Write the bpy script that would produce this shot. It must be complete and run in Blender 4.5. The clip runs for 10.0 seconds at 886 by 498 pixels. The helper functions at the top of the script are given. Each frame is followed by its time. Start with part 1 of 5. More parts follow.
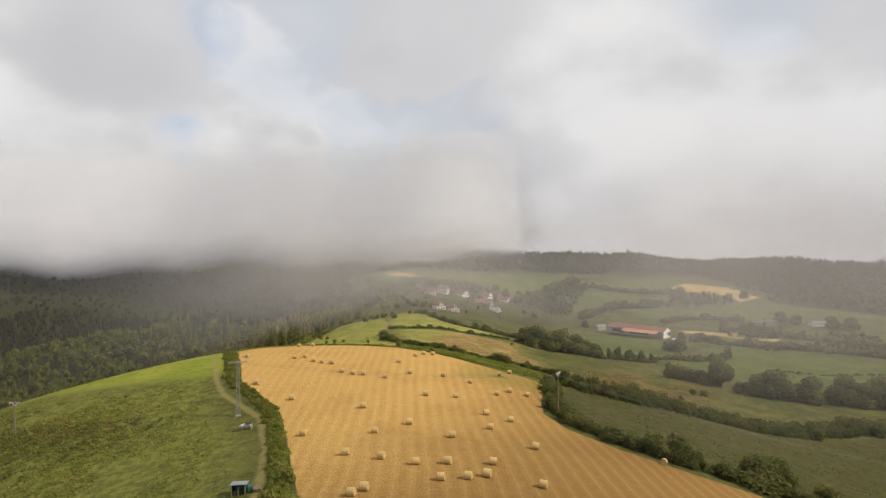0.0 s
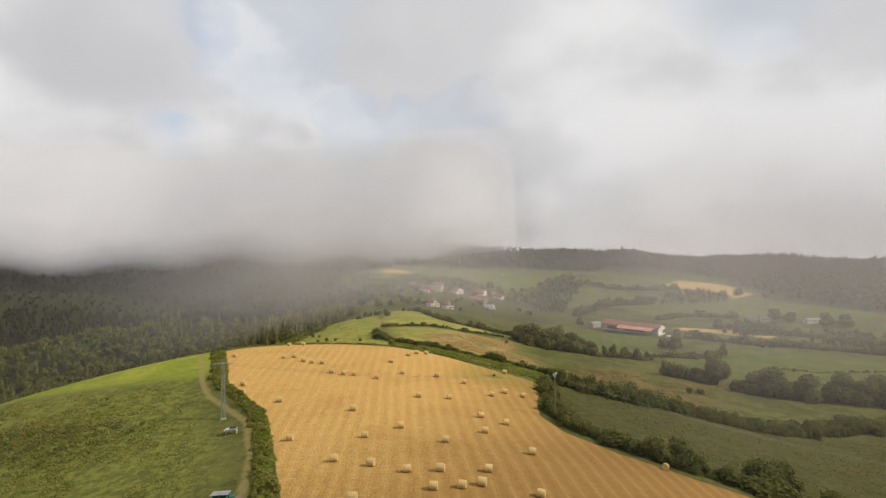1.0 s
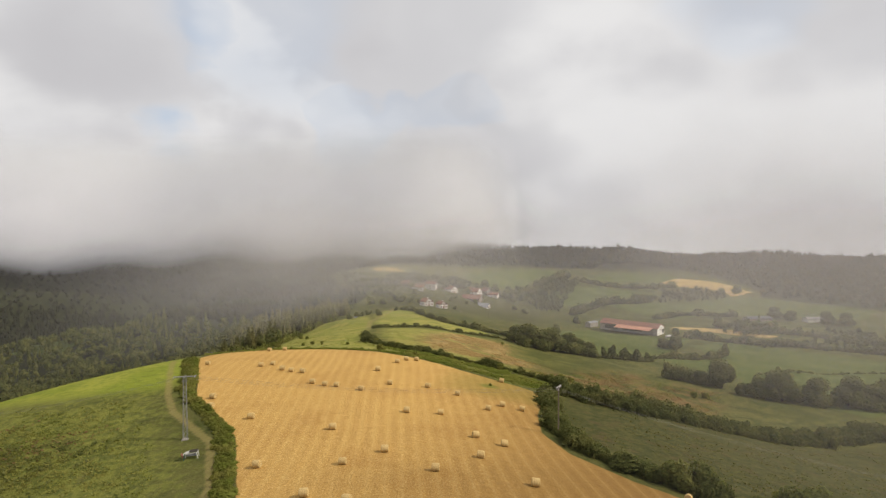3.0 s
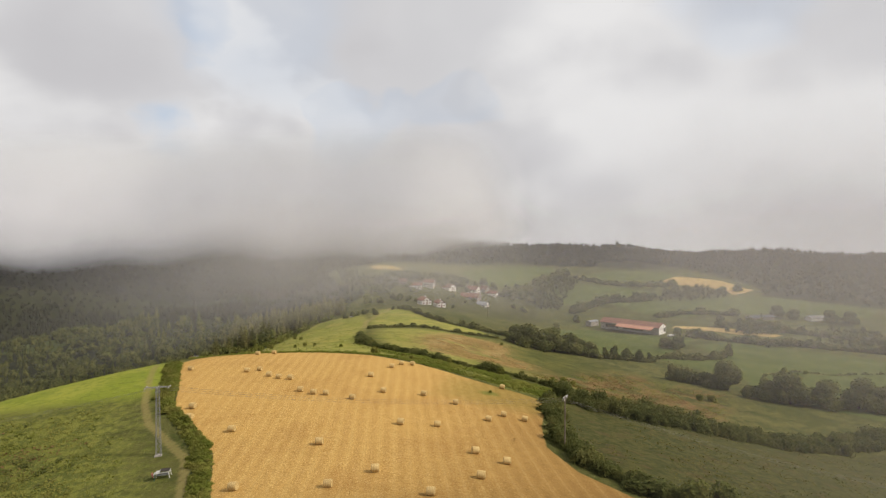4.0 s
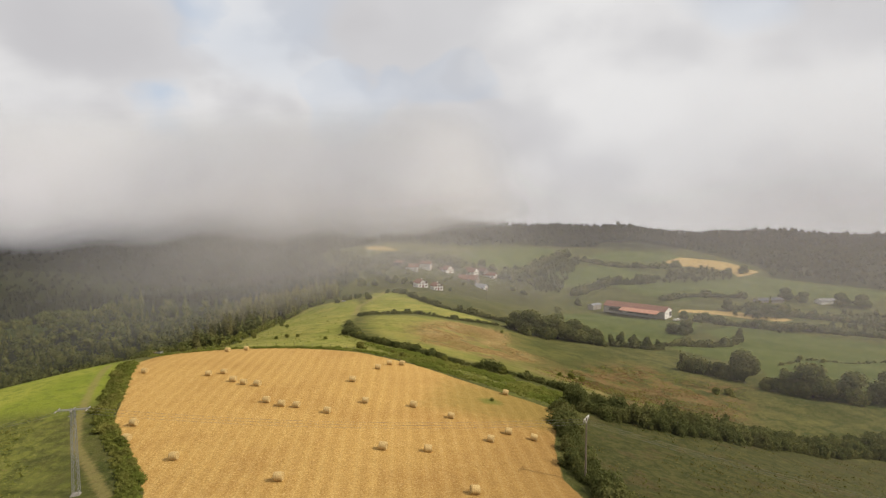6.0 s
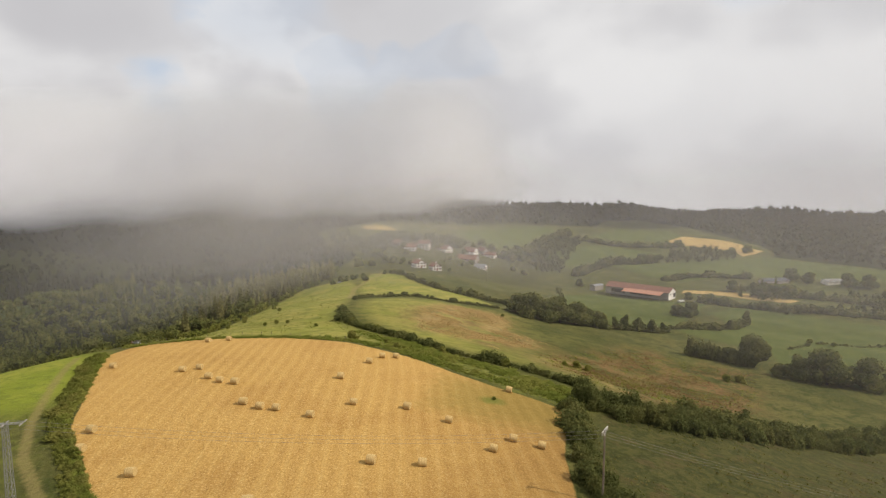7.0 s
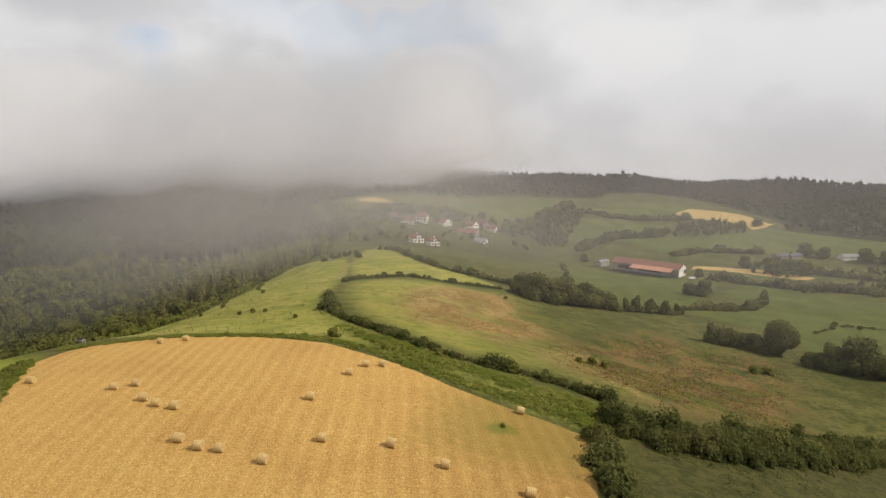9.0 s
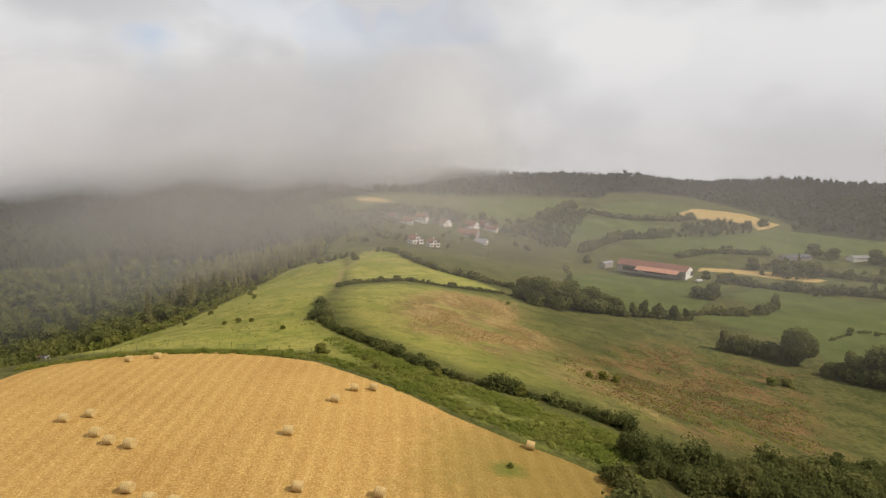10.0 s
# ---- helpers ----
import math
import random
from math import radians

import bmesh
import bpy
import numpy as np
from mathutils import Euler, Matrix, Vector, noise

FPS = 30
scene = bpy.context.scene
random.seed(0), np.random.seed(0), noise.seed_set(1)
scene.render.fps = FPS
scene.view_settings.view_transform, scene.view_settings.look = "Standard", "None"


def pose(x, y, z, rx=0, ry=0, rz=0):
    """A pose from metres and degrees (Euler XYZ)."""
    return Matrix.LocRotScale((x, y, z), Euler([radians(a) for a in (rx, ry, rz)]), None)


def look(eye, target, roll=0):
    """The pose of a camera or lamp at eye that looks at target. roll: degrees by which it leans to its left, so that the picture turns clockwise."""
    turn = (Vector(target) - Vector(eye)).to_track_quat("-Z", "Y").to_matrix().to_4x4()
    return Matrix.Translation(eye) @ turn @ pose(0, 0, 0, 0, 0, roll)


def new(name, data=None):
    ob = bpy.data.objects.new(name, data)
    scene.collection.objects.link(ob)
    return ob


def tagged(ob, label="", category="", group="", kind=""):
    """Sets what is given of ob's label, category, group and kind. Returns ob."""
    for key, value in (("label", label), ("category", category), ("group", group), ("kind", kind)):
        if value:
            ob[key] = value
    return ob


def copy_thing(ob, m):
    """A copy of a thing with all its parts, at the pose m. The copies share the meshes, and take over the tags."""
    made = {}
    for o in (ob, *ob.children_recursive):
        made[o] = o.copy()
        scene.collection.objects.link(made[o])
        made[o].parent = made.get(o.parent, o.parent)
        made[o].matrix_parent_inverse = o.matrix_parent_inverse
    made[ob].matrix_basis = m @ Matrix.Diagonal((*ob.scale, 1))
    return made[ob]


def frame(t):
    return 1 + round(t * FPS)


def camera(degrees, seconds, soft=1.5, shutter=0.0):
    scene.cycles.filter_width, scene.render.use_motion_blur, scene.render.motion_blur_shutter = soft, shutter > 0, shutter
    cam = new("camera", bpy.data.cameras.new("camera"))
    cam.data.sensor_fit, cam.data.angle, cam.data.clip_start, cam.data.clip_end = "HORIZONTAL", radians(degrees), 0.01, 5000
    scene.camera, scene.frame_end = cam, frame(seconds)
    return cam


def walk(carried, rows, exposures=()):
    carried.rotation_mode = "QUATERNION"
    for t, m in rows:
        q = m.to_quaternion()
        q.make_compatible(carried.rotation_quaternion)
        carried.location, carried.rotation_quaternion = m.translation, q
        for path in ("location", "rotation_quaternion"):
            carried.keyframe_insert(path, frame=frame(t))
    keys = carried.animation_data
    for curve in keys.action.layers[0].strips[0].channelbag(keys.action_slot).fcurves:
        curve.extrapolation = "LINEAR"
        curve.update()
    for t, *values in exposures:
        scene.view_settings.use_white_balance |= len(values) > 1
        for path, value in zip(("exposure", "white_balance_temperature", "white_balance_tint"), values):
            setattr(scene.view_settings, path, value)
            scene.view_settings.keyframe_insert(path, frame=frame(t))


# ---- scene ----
cam = camera(76.02, 10.0, soft=1.3)
walk(cam, [
    (0.0, pose(-0.00, 0.00, 40.00, 89.026, 0, 0.000)),
    (0.5, pose(0.07, 2.17, 39.93, 88.819, 0, -0.331)),
    (1.0, pose(0.24, 4.67, 39.93, 88.693, 0, -0.583)),
    (1.5, pose(0.48, 7.67, 39.88, 88.619, 0, -0.729)),
    (2.0, pose(0.71, 11.01, 39.85, 88.553, 0, -0.871)),
    (2.5, pose(1.01, 14.67, 39.79, 88.514, 0, -1.000)),
    (4.0, pose(1.72, 28.15, 39.74, 88.190, 0, -1.303)),
    (4.5, pose(2.11, 33.16, 39.71, 88.048, 0, -1.351)),
    (4.6, pose(2.20, 34.26, 39.72, 87.995, 0, -1.362)),
    (4.7, pose(2.29, 35.37, 39.73, 87.820, 0, -1.373)),
    (4.8, pose(2.38, 36.48, 39.74, 87.420, 0, -1.384)),
    (4.9, pose(2.47, 37.60, 39.76, 86.930, 0, -1.395)),
    (5.0, pose(2.56, 38.73, 39.77, 86.566, 0, -1.406)),
    (5.1, pose(2.62, 39.84, 39.78, 86.555, 0, -1.416)),
    (5.5, pose(2.85, 44.34, 39.80, 86.560, 0, -1.457)),
    (7.0, pose(3.95, 63.07, 39.98, 83.960, 0, -1.578)),
    (7.5, pose(4.24, 69.30, 40.03, 82.886, 0, -1.615)),
    (8.0, pose(4.57, 75.53, 40.09, 81.950, 0, -1.633)),
    (8.5, pose(4.85, 81.54, 40.13, 81.222, 0, -1.651)),
    (9.0, pose(5.20, 87.72, 40.14, 81.002, 0, -1.657)),
    (9.5, pose(5.49, 93.83, 40.07, 80.952, 0, -1.663)),
    (10.0, pose(5.81, 100.00, 40.01, 80.919, 0, -1.642)),
])

# ---- light ----
SUN_AZ, SUN_EL = radians(102), radians(42)      # azimuth from north (+y), clockwise

sun = new("sun", bpy.data.lights.new("sun", "SUN"))
sun.data.energy, sun.data.angle, sun.data.color = 3.7, radians(1.2), (1.0, 0.895, 0.745)
to_sun = Vector((math.sin(SUN_AZ) * math.cos(SUN_EL), math.cos(SUN_AZ) * math.cos(SUN_EL), math.sin(SUN_EL)))
sun.matrix_world = look(to_sun * 300, (0, 0, 0))

world = bpy.data.worlds.new("sky")
scene.world = world
world.use_nodes = True


class Nodes:
    """Short-hand for building node trees."""

    def __init__(self, tree):
        self.tree = tree
        tree.nodes.clear()

    def add(self, kind, **inputs):
        node = self.tree.nodes.new(kind)
        for key, value in inputs.items():
            self.put(node, key.replace("_", " "), value)
        return node

    def put(self, node, key, value):
        slot = node.inputs[int(key)] if key.isdigit() else node.inputs[key]
        if isinstance(value, bpy.types.NodeSocket):
            self.tree.links.new(value, slot)
        else:
            slot.default_value = value

    def math(self, op, a, b=0.0, clamp=False):
        node = self.tree.nodes.new("ShaderNodeMath")
        node.operation, node.use_clamp = op, clamp
        self.put(node, "0", a)
        self.put(node, "1", b)
        return node.outputs[0]

    def mix(self, fac, a, b, blend="MIX"):
        node = self.tree.nodes.new("ShaderNodeMix")
        node.data_type, node.blend_type = "RGBA", blend
        self.put(node, "0", fac)
        self.put(node, "6", a if isinstance(a, bpy.types.NodeSocket) else (*a, 1.0))
        self.put(node, "7", b if isinstance(b, bpy.types.NodeSocket) else (*b, 1.0))
        return node.outputs[2]

    def ramp(self, value, lo, hi, to_lo=0.0, to_hi=1.0):
        node = self.tree.nodes.new("ShaderNodeMapRange")
        node.interpolation_type = "SMOOTHSTEP"
        for key, v in zip("01234", (value, lo, hi, to_lo, to_hi)):
            self.put(node, key, v)
        return node.outputs[0]

    def noise(self, vector, scale, detail=4.0, rough=0.55, stretch=None):
        if stretch:
            m = self.tree.nodes.new("ShaderNodeMapping")
            self.put(m, "Vector", vector)
            m.inputs["Scale"].default_value = stretch[0]
            m.inputs["Rotation"].default_value = (0, 0, stretch[1])
            vector = m.outputs[0]
        node = self.add("ShaderNodeTexNoise", Vector=vector, Scale=scale, Detail=detail, Roughness=rough)
        return node.outputs["Fac"]

    def attribute(self, name):
        node = self.tree.nodes.new("ShaderNodeAttribute")
        node.attribute_name = name
        return node.outputs["Fac"]


def toward(az, el):
    """A direction from compass azimuth and elevation in degrees."""
    a, e = radians(az), radians(el)
    return Vector((math.sin(a) * math.cos(e), math.cos(a) * math.cos(e), math.sin(e)))


def build_sky():
    n = Nodes(world.node_tree)
    coord = n.add("ShaderNodeTexCoord").outputs["Generated"]
    z = n.add("ShaderNodeSeparateXYZ", Vector=coord).outputs[2]
    sky = n.tree.nodes.new("ShaderNodeTexSky")
    sky.sky_type, sky.sun_disc = "NISHITA", False
    sky.sun_elevation, sky.sun_rotation = SUN_EL, SUN_AZ
    blue = n.mix(1.0, sky.outputs[0], (0.10, 0.10, 0.10), "MULTIPLY")
    blue = n.mix(0.7, blue, (0.52, 0.625, 0.78))
    billow = n.noise(coord, 4.2, 5.0, 0.42, ((1, 1, 1.5), 0.0))
    wide = n.noise(coord, 1.9, 3.0, 0.5, ((1, 1, 1.7), 0.4))

    def near(az, el, inner, outer):
        dot = n.tree.nodes.new("ShaderNodeVectorMath")
        dot.operation = "DOT_PRODUCT"
        n.put(dot, "0", coord)
        dot.inputs[1].default_value = toward(az, el)
        ragged = n.math("ADD", dot.outputs["Value"], n.math("MULTIPLY", n.math("SUBTRACT", billow, 0.5), 0.07))
        return n.ramp(ragged, math.cos(radians(outer)), math.cos(radians(inner)))

    def patches(places):
        total = None
        for az, el, inner, outer, weight in places:
            one = n.math("MULTIPLY", near(az, el, inner, outer), weight)
            total = one if total is None else n.math("MAXIMUM", total, one)
        return total

    lump = n.math("ADD", n.math("MULTIPLY", billow, 0.75), n.math("MULTIPLY", wide, 0.5))
    tone = n.ramp(lump, 0.34, 0.86)
    cloud = n.mix(tone, (0.56, 0.55, 0.565), (0.70, 0.695, 0.705))
    # grey undersides, sunlit billows and a few breaks of blue
    shade = patches([(9, 10.5, 1, 8, 0.55), (20, 6.5, 1, 6, 0.35), (2, 17, 2, 9, 0.3)])
    cloud = n.mix(shade, cloud, (0.535, 0.53, 0.545))
    bright = patches([(17, 14, 2, 12, 1.0), (27, 9.5, 2, 10, 0.85), (36, 4.5, 2, 10, 0.85), (-18.5, 12.0, 1.5, 7.5, 0.95), (-11, 11, 1, 6, 0.7),
                      (-34, 9, 3, 11, 0.95), (-22, 6, 3, 10, 0.8), (-8, 6, 2, 8, 0.6), (8.5, 3.2, 1, 5, 0.7)])
    cloud = n.mix(n.math("MULTIPLY", n.math("MULTIPLY", bright, n.ramp(billow, 0.3, 0.58, 0.3, 1.0)), 0.85), cloud, (0.825, 0.815, 0.81))
    breaks = patches([(-27, 14.5, 1.5, 7, 1.0), (-7, 12, 1, 5, 0.4), (2, 9, 1, 5, 0.4), (-16, 21, 2, 12, 0.45), (30, 23, 2, 9, 0.4)])
    colour = n.mix(n.math("MULTIPLY", breaks, n.ramp(lump, 0.95, 0.5, 0.1, 1.0)), cloud, blue)
    low = n.ramp(z, 0.20, 0.02)
    grey = n.mix(n.ramp(wide, 0.4, 0.65), (0.585, 0.57, 0.575), (0.66, 0.645, 0.65))
    colour = n.mix(n.math("MULTIPLY", low, 0.5), colour, grey)
    back = n.add("ShaderNodeBackground", Color=colour, Strength=1.0)
    out = n.tree.nodes.new("ShaderNodeOutputWorld")
    n.tree.links.new(back.outputs[0], out.inputs[0])


build_sky()


# ---- materials ----
def material(name, fill):
    mat = bpy.data.materials.new(name)
    mat.use_nodes = True
    n = Nodes(mat.node_tree)
    out = n.tree.nodes.new("ShaderNodeOutputMaterial")
    n.tree.links.new(fill(n), out.inputs[0])
    return mat


def surface(n, colour, rough=0.8, metal=0.0, bump=None, bump_strength=0.3, bump_distance=0.1, spec=0.3):
    b = n.tree.nodes.new("ShaderNodeBsdfPrincipled")
    n.put(b, "Base Color", colour if isinstance(colour, bpy.types.NodeSocket) else (*colour, 1.0))
    n.put(b, "Roughness", rough)
    n.put(b, "Metallic", metal)
    n.put(b, "Specular IOR Level", spec)
    if bump is not None:
        m = n.add("ShaderNodeBump", Strength=bump_strength, Distance=bump_distance, Height=bump)
        n.put(b, "Normal", m.outputs[0])
    return b.outputs[0]


def worn(name, colour, colour2, scale=2.0, rough=0.8, metal=0.0, streak=None, bump=0.2):
    """A painted or weathered surface with stains at two scales."""
    def fill(n):
        p = n.add("ShaderNodeTexCoord").outputs["Object"]
        big = n.noise(p, scale, 3.0, 0.6, streak)
        fine = n.noise(p, scale * 9, 4.0, 0.6)
        c = n.mix(n.ramp(big, 0.35, 0.7), colour, colour2)
        c = n.mix(n.math("MULTIPLY", n.ramp(fine, 0.45, 0.75), 0.4), c, colour2)
        return surface(n, c, rough, metal, fine, bump, 0.02)
    return material(name, fill)


def foliage(name, dark, light, tip=None, vary=0.7):
    """Leaf clumps: each clump has its own shade, with drifts of tone across the crown."""
    def fill(n):
        geo = n.tree.nodes.new("ShaderNodeNewGeometry")
        info = n.tree.nodes.new("ShaderNodeObjectInfo")
        drift = n.noise(geo.outputs["Position"], 0.14, 2.0)
        c = n.mix(n.ramp(geo.outputs["Random Per Island"], 0.0, 1.0, 0.5 - 0.5 * vary, 0.5 + 0.5 * vary), dark, light)
        c = n.mix(n.ramp(drift, 0.46, 0.60, 0.0, 0.6), c, tip or light)
        c = n.mix(n.ramp(drift, 0.46, 0.36, 0.0, 0.5), c, dark)
        c = n.mix(n.math("MULTIPLY", info.outputs["Random"], 0.3), c, dark)
        b = n.tree.nodes.new("ShaderNodeBsdfDiffuse")
        t = n.tree.nodes.new("ShaderNodeBsdfTranslucent")
        n.put(b, "Color", c)
        n.put(t, "Color", c)
        m = n.add("ShaderNodeMixShader", Fac=0.45)
        n.tree.links.new(b.outputs[0], m.inputs[1])
        n.tree.links.new(t.outputs[0], m.inputs[2])
        return m.outputs[0]
    return material(name, fill)


def ground_fill(n):
    p = n.tree.nodes.new("ShaderNodeNewGeometry").outputs["Position"]
    broad = n.noise(p, 0.012, 3.0)
    patch = n.noise(p, 0.06, 4.0, 0.6)
    tuft = n.noise(p, 0.5, 4.0, 0.65)
    fine = n.noise(p, 2.2, 3.0, 0.7)

    def edge(name, reach=0.35, soft=0.12):
        wobble = n.math("MULTIPLY", n.math("SUBTRACT", tuft, 0.5), reach)
        return n.ramp(n.math("ADD", n.attribute(name), wobble), 0.5 - soft, 0.5 + soft)

    # rough pasture
    mottle = n.noise(p, 0.16, 6.0, 0.72)
    blade = n.noise(p, 1.1, 6.0, 0.78)
    grass = n.mix(n.ramp(patch, 0.38, 0.62), (0.066, 0.070, 0.019), (0.110, 0.106, 0.031))
    grass = n.mix(n.ramp(broad, 0.4, 0.65, 0.0, 0.3), grass, (0.156, 0.128, 0.048))
    grass = n.mix(n.ramp(mottle, 0.49, 0.60, 0.0, 0.75), grass, (0.046, 0.055, 0.015))
    grass = n.mix(n.ramp(tuft, 0.48, 0.60, 0.0, 0.6), grass, (0.042, 0.056, 0.012))
    grass = n.mix(n.ramp(blade, 0.52, 0.66, 0.0, 0.7), grass, (0.150, 0.148, 0.045))
    # grazed or mown meadow
    meadow = n.mix(n.ramp(patch, 0.3, 0.7), (0.070, 0.088, 0.022), (0.104, 0.120, 0.032))
    meadow = n.mix(n.ramp(mottle, 0.48, 0.62, 0.0, 0.4), meadow, (0.072, 0.086, 0.018))
    meadow = n.mix(n.ramp(blade, 0.55, 0.7, 0.0, 0.35), meadow, (0.140, 0.155, 0.042))
    colour = n.mix(edge("meadow"), grass, meadow)
    # sweet short grass on the ridge
    lush = n.mix(n.ramp(patch, 0.38, 0.62), (0.255, 0.262, 0.050), (0.335, 0.302, 0.075))
    lush = n.mix(n.ramp(mottle, 0.48, 0.60, 0.0, 0.65), lush, (0.165, 0.178, 0.036))
    lush = n.mix(n.ramp(tuft, 0.50, 0.62, 0.0, 0.5), lush, (0.130, 0.148, 0.030))
    lush = n.mix(n.ramp(blade, 0.54, 0.68, 0.0, 0.5), lush, (0.39, 0.34, 0.11))
    colour = n.mix(n.math("MULTIPLY", edge("lush", 0.6, 0.3), 0.85), colour, lush)
    # thick wet grass on the crest of the slope
    thick = n.mix(n.ramp(patch, 0.38, 0.62), (0.205, 0.242, 0.026), (0.275, 0.292, 0.042))
    thick = n.mix(n.ramp(tuft, 0.48, 0.62, 0.0, 0.6), thick, (0.125, 0.158, 0.020))
    thick = n.mix(n.ramp(blade, 0.54, 0.68, 0.0, 0.5), thick, (0.33, 0.33, 0.075))
    colour = n.mix(n.math("MULTIPLY", edge("verdant", 0.6, 0.3), 0.9), colour, thick)
    # dead bracken and dry grass
    dry = n.mix(n.ramp(tuft, 0.42, 0.58), (0.205, 0.116, 0.050), (0.105, 0.098, 0.031))
    dry = n.mix(n.ramp(blade, 0.50, 0.66, 0.0, 0.7), dry, (0.28, 0.172, 0.075))
    dry = n.mix(n.ramp(mottle, 0.52, 0.64, 0.0, 0.5), dry, (0.170, 0.098, 0.048))
    colour = n.mix(n.math("MULTIPLY", n.math("MULTIPLY", edge("bracken", 1.3, 0.35), n.ramp(n.noise(p, 0.06, 7.0, 0.75, ((1.3, 1.0, 1.0), 0.5)), 0.44, 0.54)), 0.9), colour, dry)
    # sun-bleached grass
    tan = n.mix(n.ramp(blade, 0.42, 0.62), (0.240, 0.185, 0.066), (0.470, 0.320, 0.135))
    tan = n.mix(n.ramp(mottle, 0.5, 0.62, 0.0, 0.5), tan, (0.215, 0.135, 0.058))
    colour = n.mix(n.math("MULTIPLY", edge("bleached", 1.0, 0.35), n.ramp(n.noise(p, 0.05, 7.0, 0.72, ((1.5, 1.0, 1.0), 0.4)), 0.44, 0.56, 0.15, 0.85)), colour, tan)
    # rank grass in the low pasture, its colour darkened for cloud shade
    shaded_rank = n.mix(n.ramp(tuft, 0.42, 0.60), (0.040, 0.046, 0.014), (0.076, 0.075, 0.023))
    shaded_rank = n.mix(n.ramp(blade, 0.52, 0.66, 0.0, 0.6), shaded_rank, (0.125, 0.105, 0.038))
    shaded_rank = n.mix(n.ramp(mottle, 0.52, 0.64, 0.0, 0.5), shaded_rank, (0.090, 0.060, 0.028))
    colour = n.mix(n.math("MULTIPLY", edge("shaded_rank", 0.8, 0.35), 0.93), colour, shaded_rank)
    # scrubby slope
    scrub = n.mix(n.ramp(tuft, 0.42, 0.58), (0.098, 0.114, 0.023), (0.184, 0.190, 0.039))
    scrub = n.mix(n.ramp(blade, 0.52, 0.66, 0.0, 0.6), scrub, (0.270, 0.245, 0.068))
    scrub = n.mix(n.ramp(mottle, 0.55, 0.66, 0.0, 0.5), scrub, (0.095, 0.070, 0.028))
    colour = n.mix(n.math("MULTIPLY", edge("scrub", 0.9, 0.3), 0.8), colour, scrub)
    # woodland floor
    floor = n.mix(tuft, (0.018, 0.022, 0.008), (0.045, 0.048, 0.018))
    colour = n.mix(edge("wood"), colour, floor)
    # ripe corn far off
    ripe = n.mix(patch, (0.36, 0.25, 0.09), (0.46, 0.33, 0.13))
    colour = n.mix(edge("ripe", 0.2), colour, ripe)
    # stubble with its windrow stripes
    lean = n.tree.nodes.new("ShaderNodeMapping")
    n.put(lean, "Vector", p)
    lean.inputs["Rotation"].default_value = (0, 0, radians(-3))
    sep = n.add("ShaderNodeSeparateXYZ", Vector=lean.outputs[0])
    bend = n.math("MULTIPLY", n.noise(p, 0.012, 2.0), 5.0)
    across = n.math("ADD", sep.outputs[0], bend)
    wave = n.math("SINE", n.math("MULTIPLY", across, 2 * math.pi / 2.7))
    streak = n.noise(lean.outputs[0], 1.0, 6.0, 0.8, ((4.6, 1.9, 1.0), 0.0))
    swirl = n.add("ShaderNodeTexNoise", Vector=p, Scale=1.7, Detail=8.0, Roughness=0.8, Distortion=1.8)
    clod = swirl.outputs["Fac"]
    straw = n.mix(n.ramp(streak, 0.32, 0.68), (0.400, 0.231, 0.064), (0.560, 0.357, 0.110))
    band = n.math("MULTIPLY", n.ramp(wave, -0.2, 0.7), n.ramp(clod, 0.72, 0.38, 0.25, 1.0))
    straw = n.mix(n.math("MULTIPLY", n.math("MULTIPLY", band, n.ramp(n.noise(p, 0.03, 3.0), 0.35, 0.62, 0.3, 1.0)), 0.34), straw, (0.30, 0.155, 0.043))
    pale = n.math("MULTIPLY", n.ramp(wave, -0.75, -0.98), n.ramp(clod, 0.35, 0.6, 0.3, 1.0))
    straw = n.mix(n.math("MULTIPLY", pale, 0.13), straw, (0.74, 0.55, 0.23))
    straw = n.mix(n.ramp(patch, 0.48, 0.70, 0.0, 0.42), straw, (0.345, 0.182, 0.050))
    straw = n.mix(n.ramp(clod, 0.53, 0.70, 0.0, 0.6), straw, (0.655, 0.462, 0.182))
    straw = n.mix(n.ramp(clod, 0.46, 0.32, 0.0, 0.7), straw, (0.22, 0.122, 0.036))
    fleck = n.noise(p, 3.6, 5.0, 0.75)
    straw = n.mix(n.ramp(fleck, 0.53, 0.64, 0.0, 0.5), straw, (0.76, 0.57, 0.26))
    straw = n.mix(n.ramp(fleck, 0.47, 0.36, 0.0, 0.5), straw, (0.21, 0.115, 0.034))
    # browner straw near and right, with cloud shade painted into its colour
    straw = n.mix(n.math("MULTIPLY", edge("brown_shaded_stubble", 0.4, 0.5), 0.85), straw, n.mix(clod, (0.155, 0.082, 0.026), (0.280, 0.165, 0.050)))
    brown_shade_edge = edge("brown_shaded_stubble", 0.4, 0.5)
    straw = n.mix(n.math("MULTIPLY", n.math("MULTIPLY", band, brown_shade_edge), 0.22), straw, (0.175, 0.098, 0.030))
    straw = n.mix(n.math("MULTIPLY", n.math("MULTIPLY", pale, brown_shade_edge), 0.15), straw, (0.52, 0.37, 0.15))
    straw = n.mix(n.math("MULTIPLY", edge("green_corner", 0.8, 0.4), 0.45), straw, (0.19, 0.165, 0.035))
    straw = n.mix(n.math("MULTIPLY", edge("green_spot", 0.9, 0.3), 0.75), straw, (0.120, 0.145, 0.026))
    colour = n.mix(edge("stubble", 0.25, 0.06), colour, straw)
    # worn farm tracks
    earth = n.mix(tuft, (0.30, 0.225, 0.095), (0.20, 0.18, 0.06))
    colour = n.mix(n.math("MULTIPLY", edge("track", 0.6, 0.3), 0.65), colour, earth)
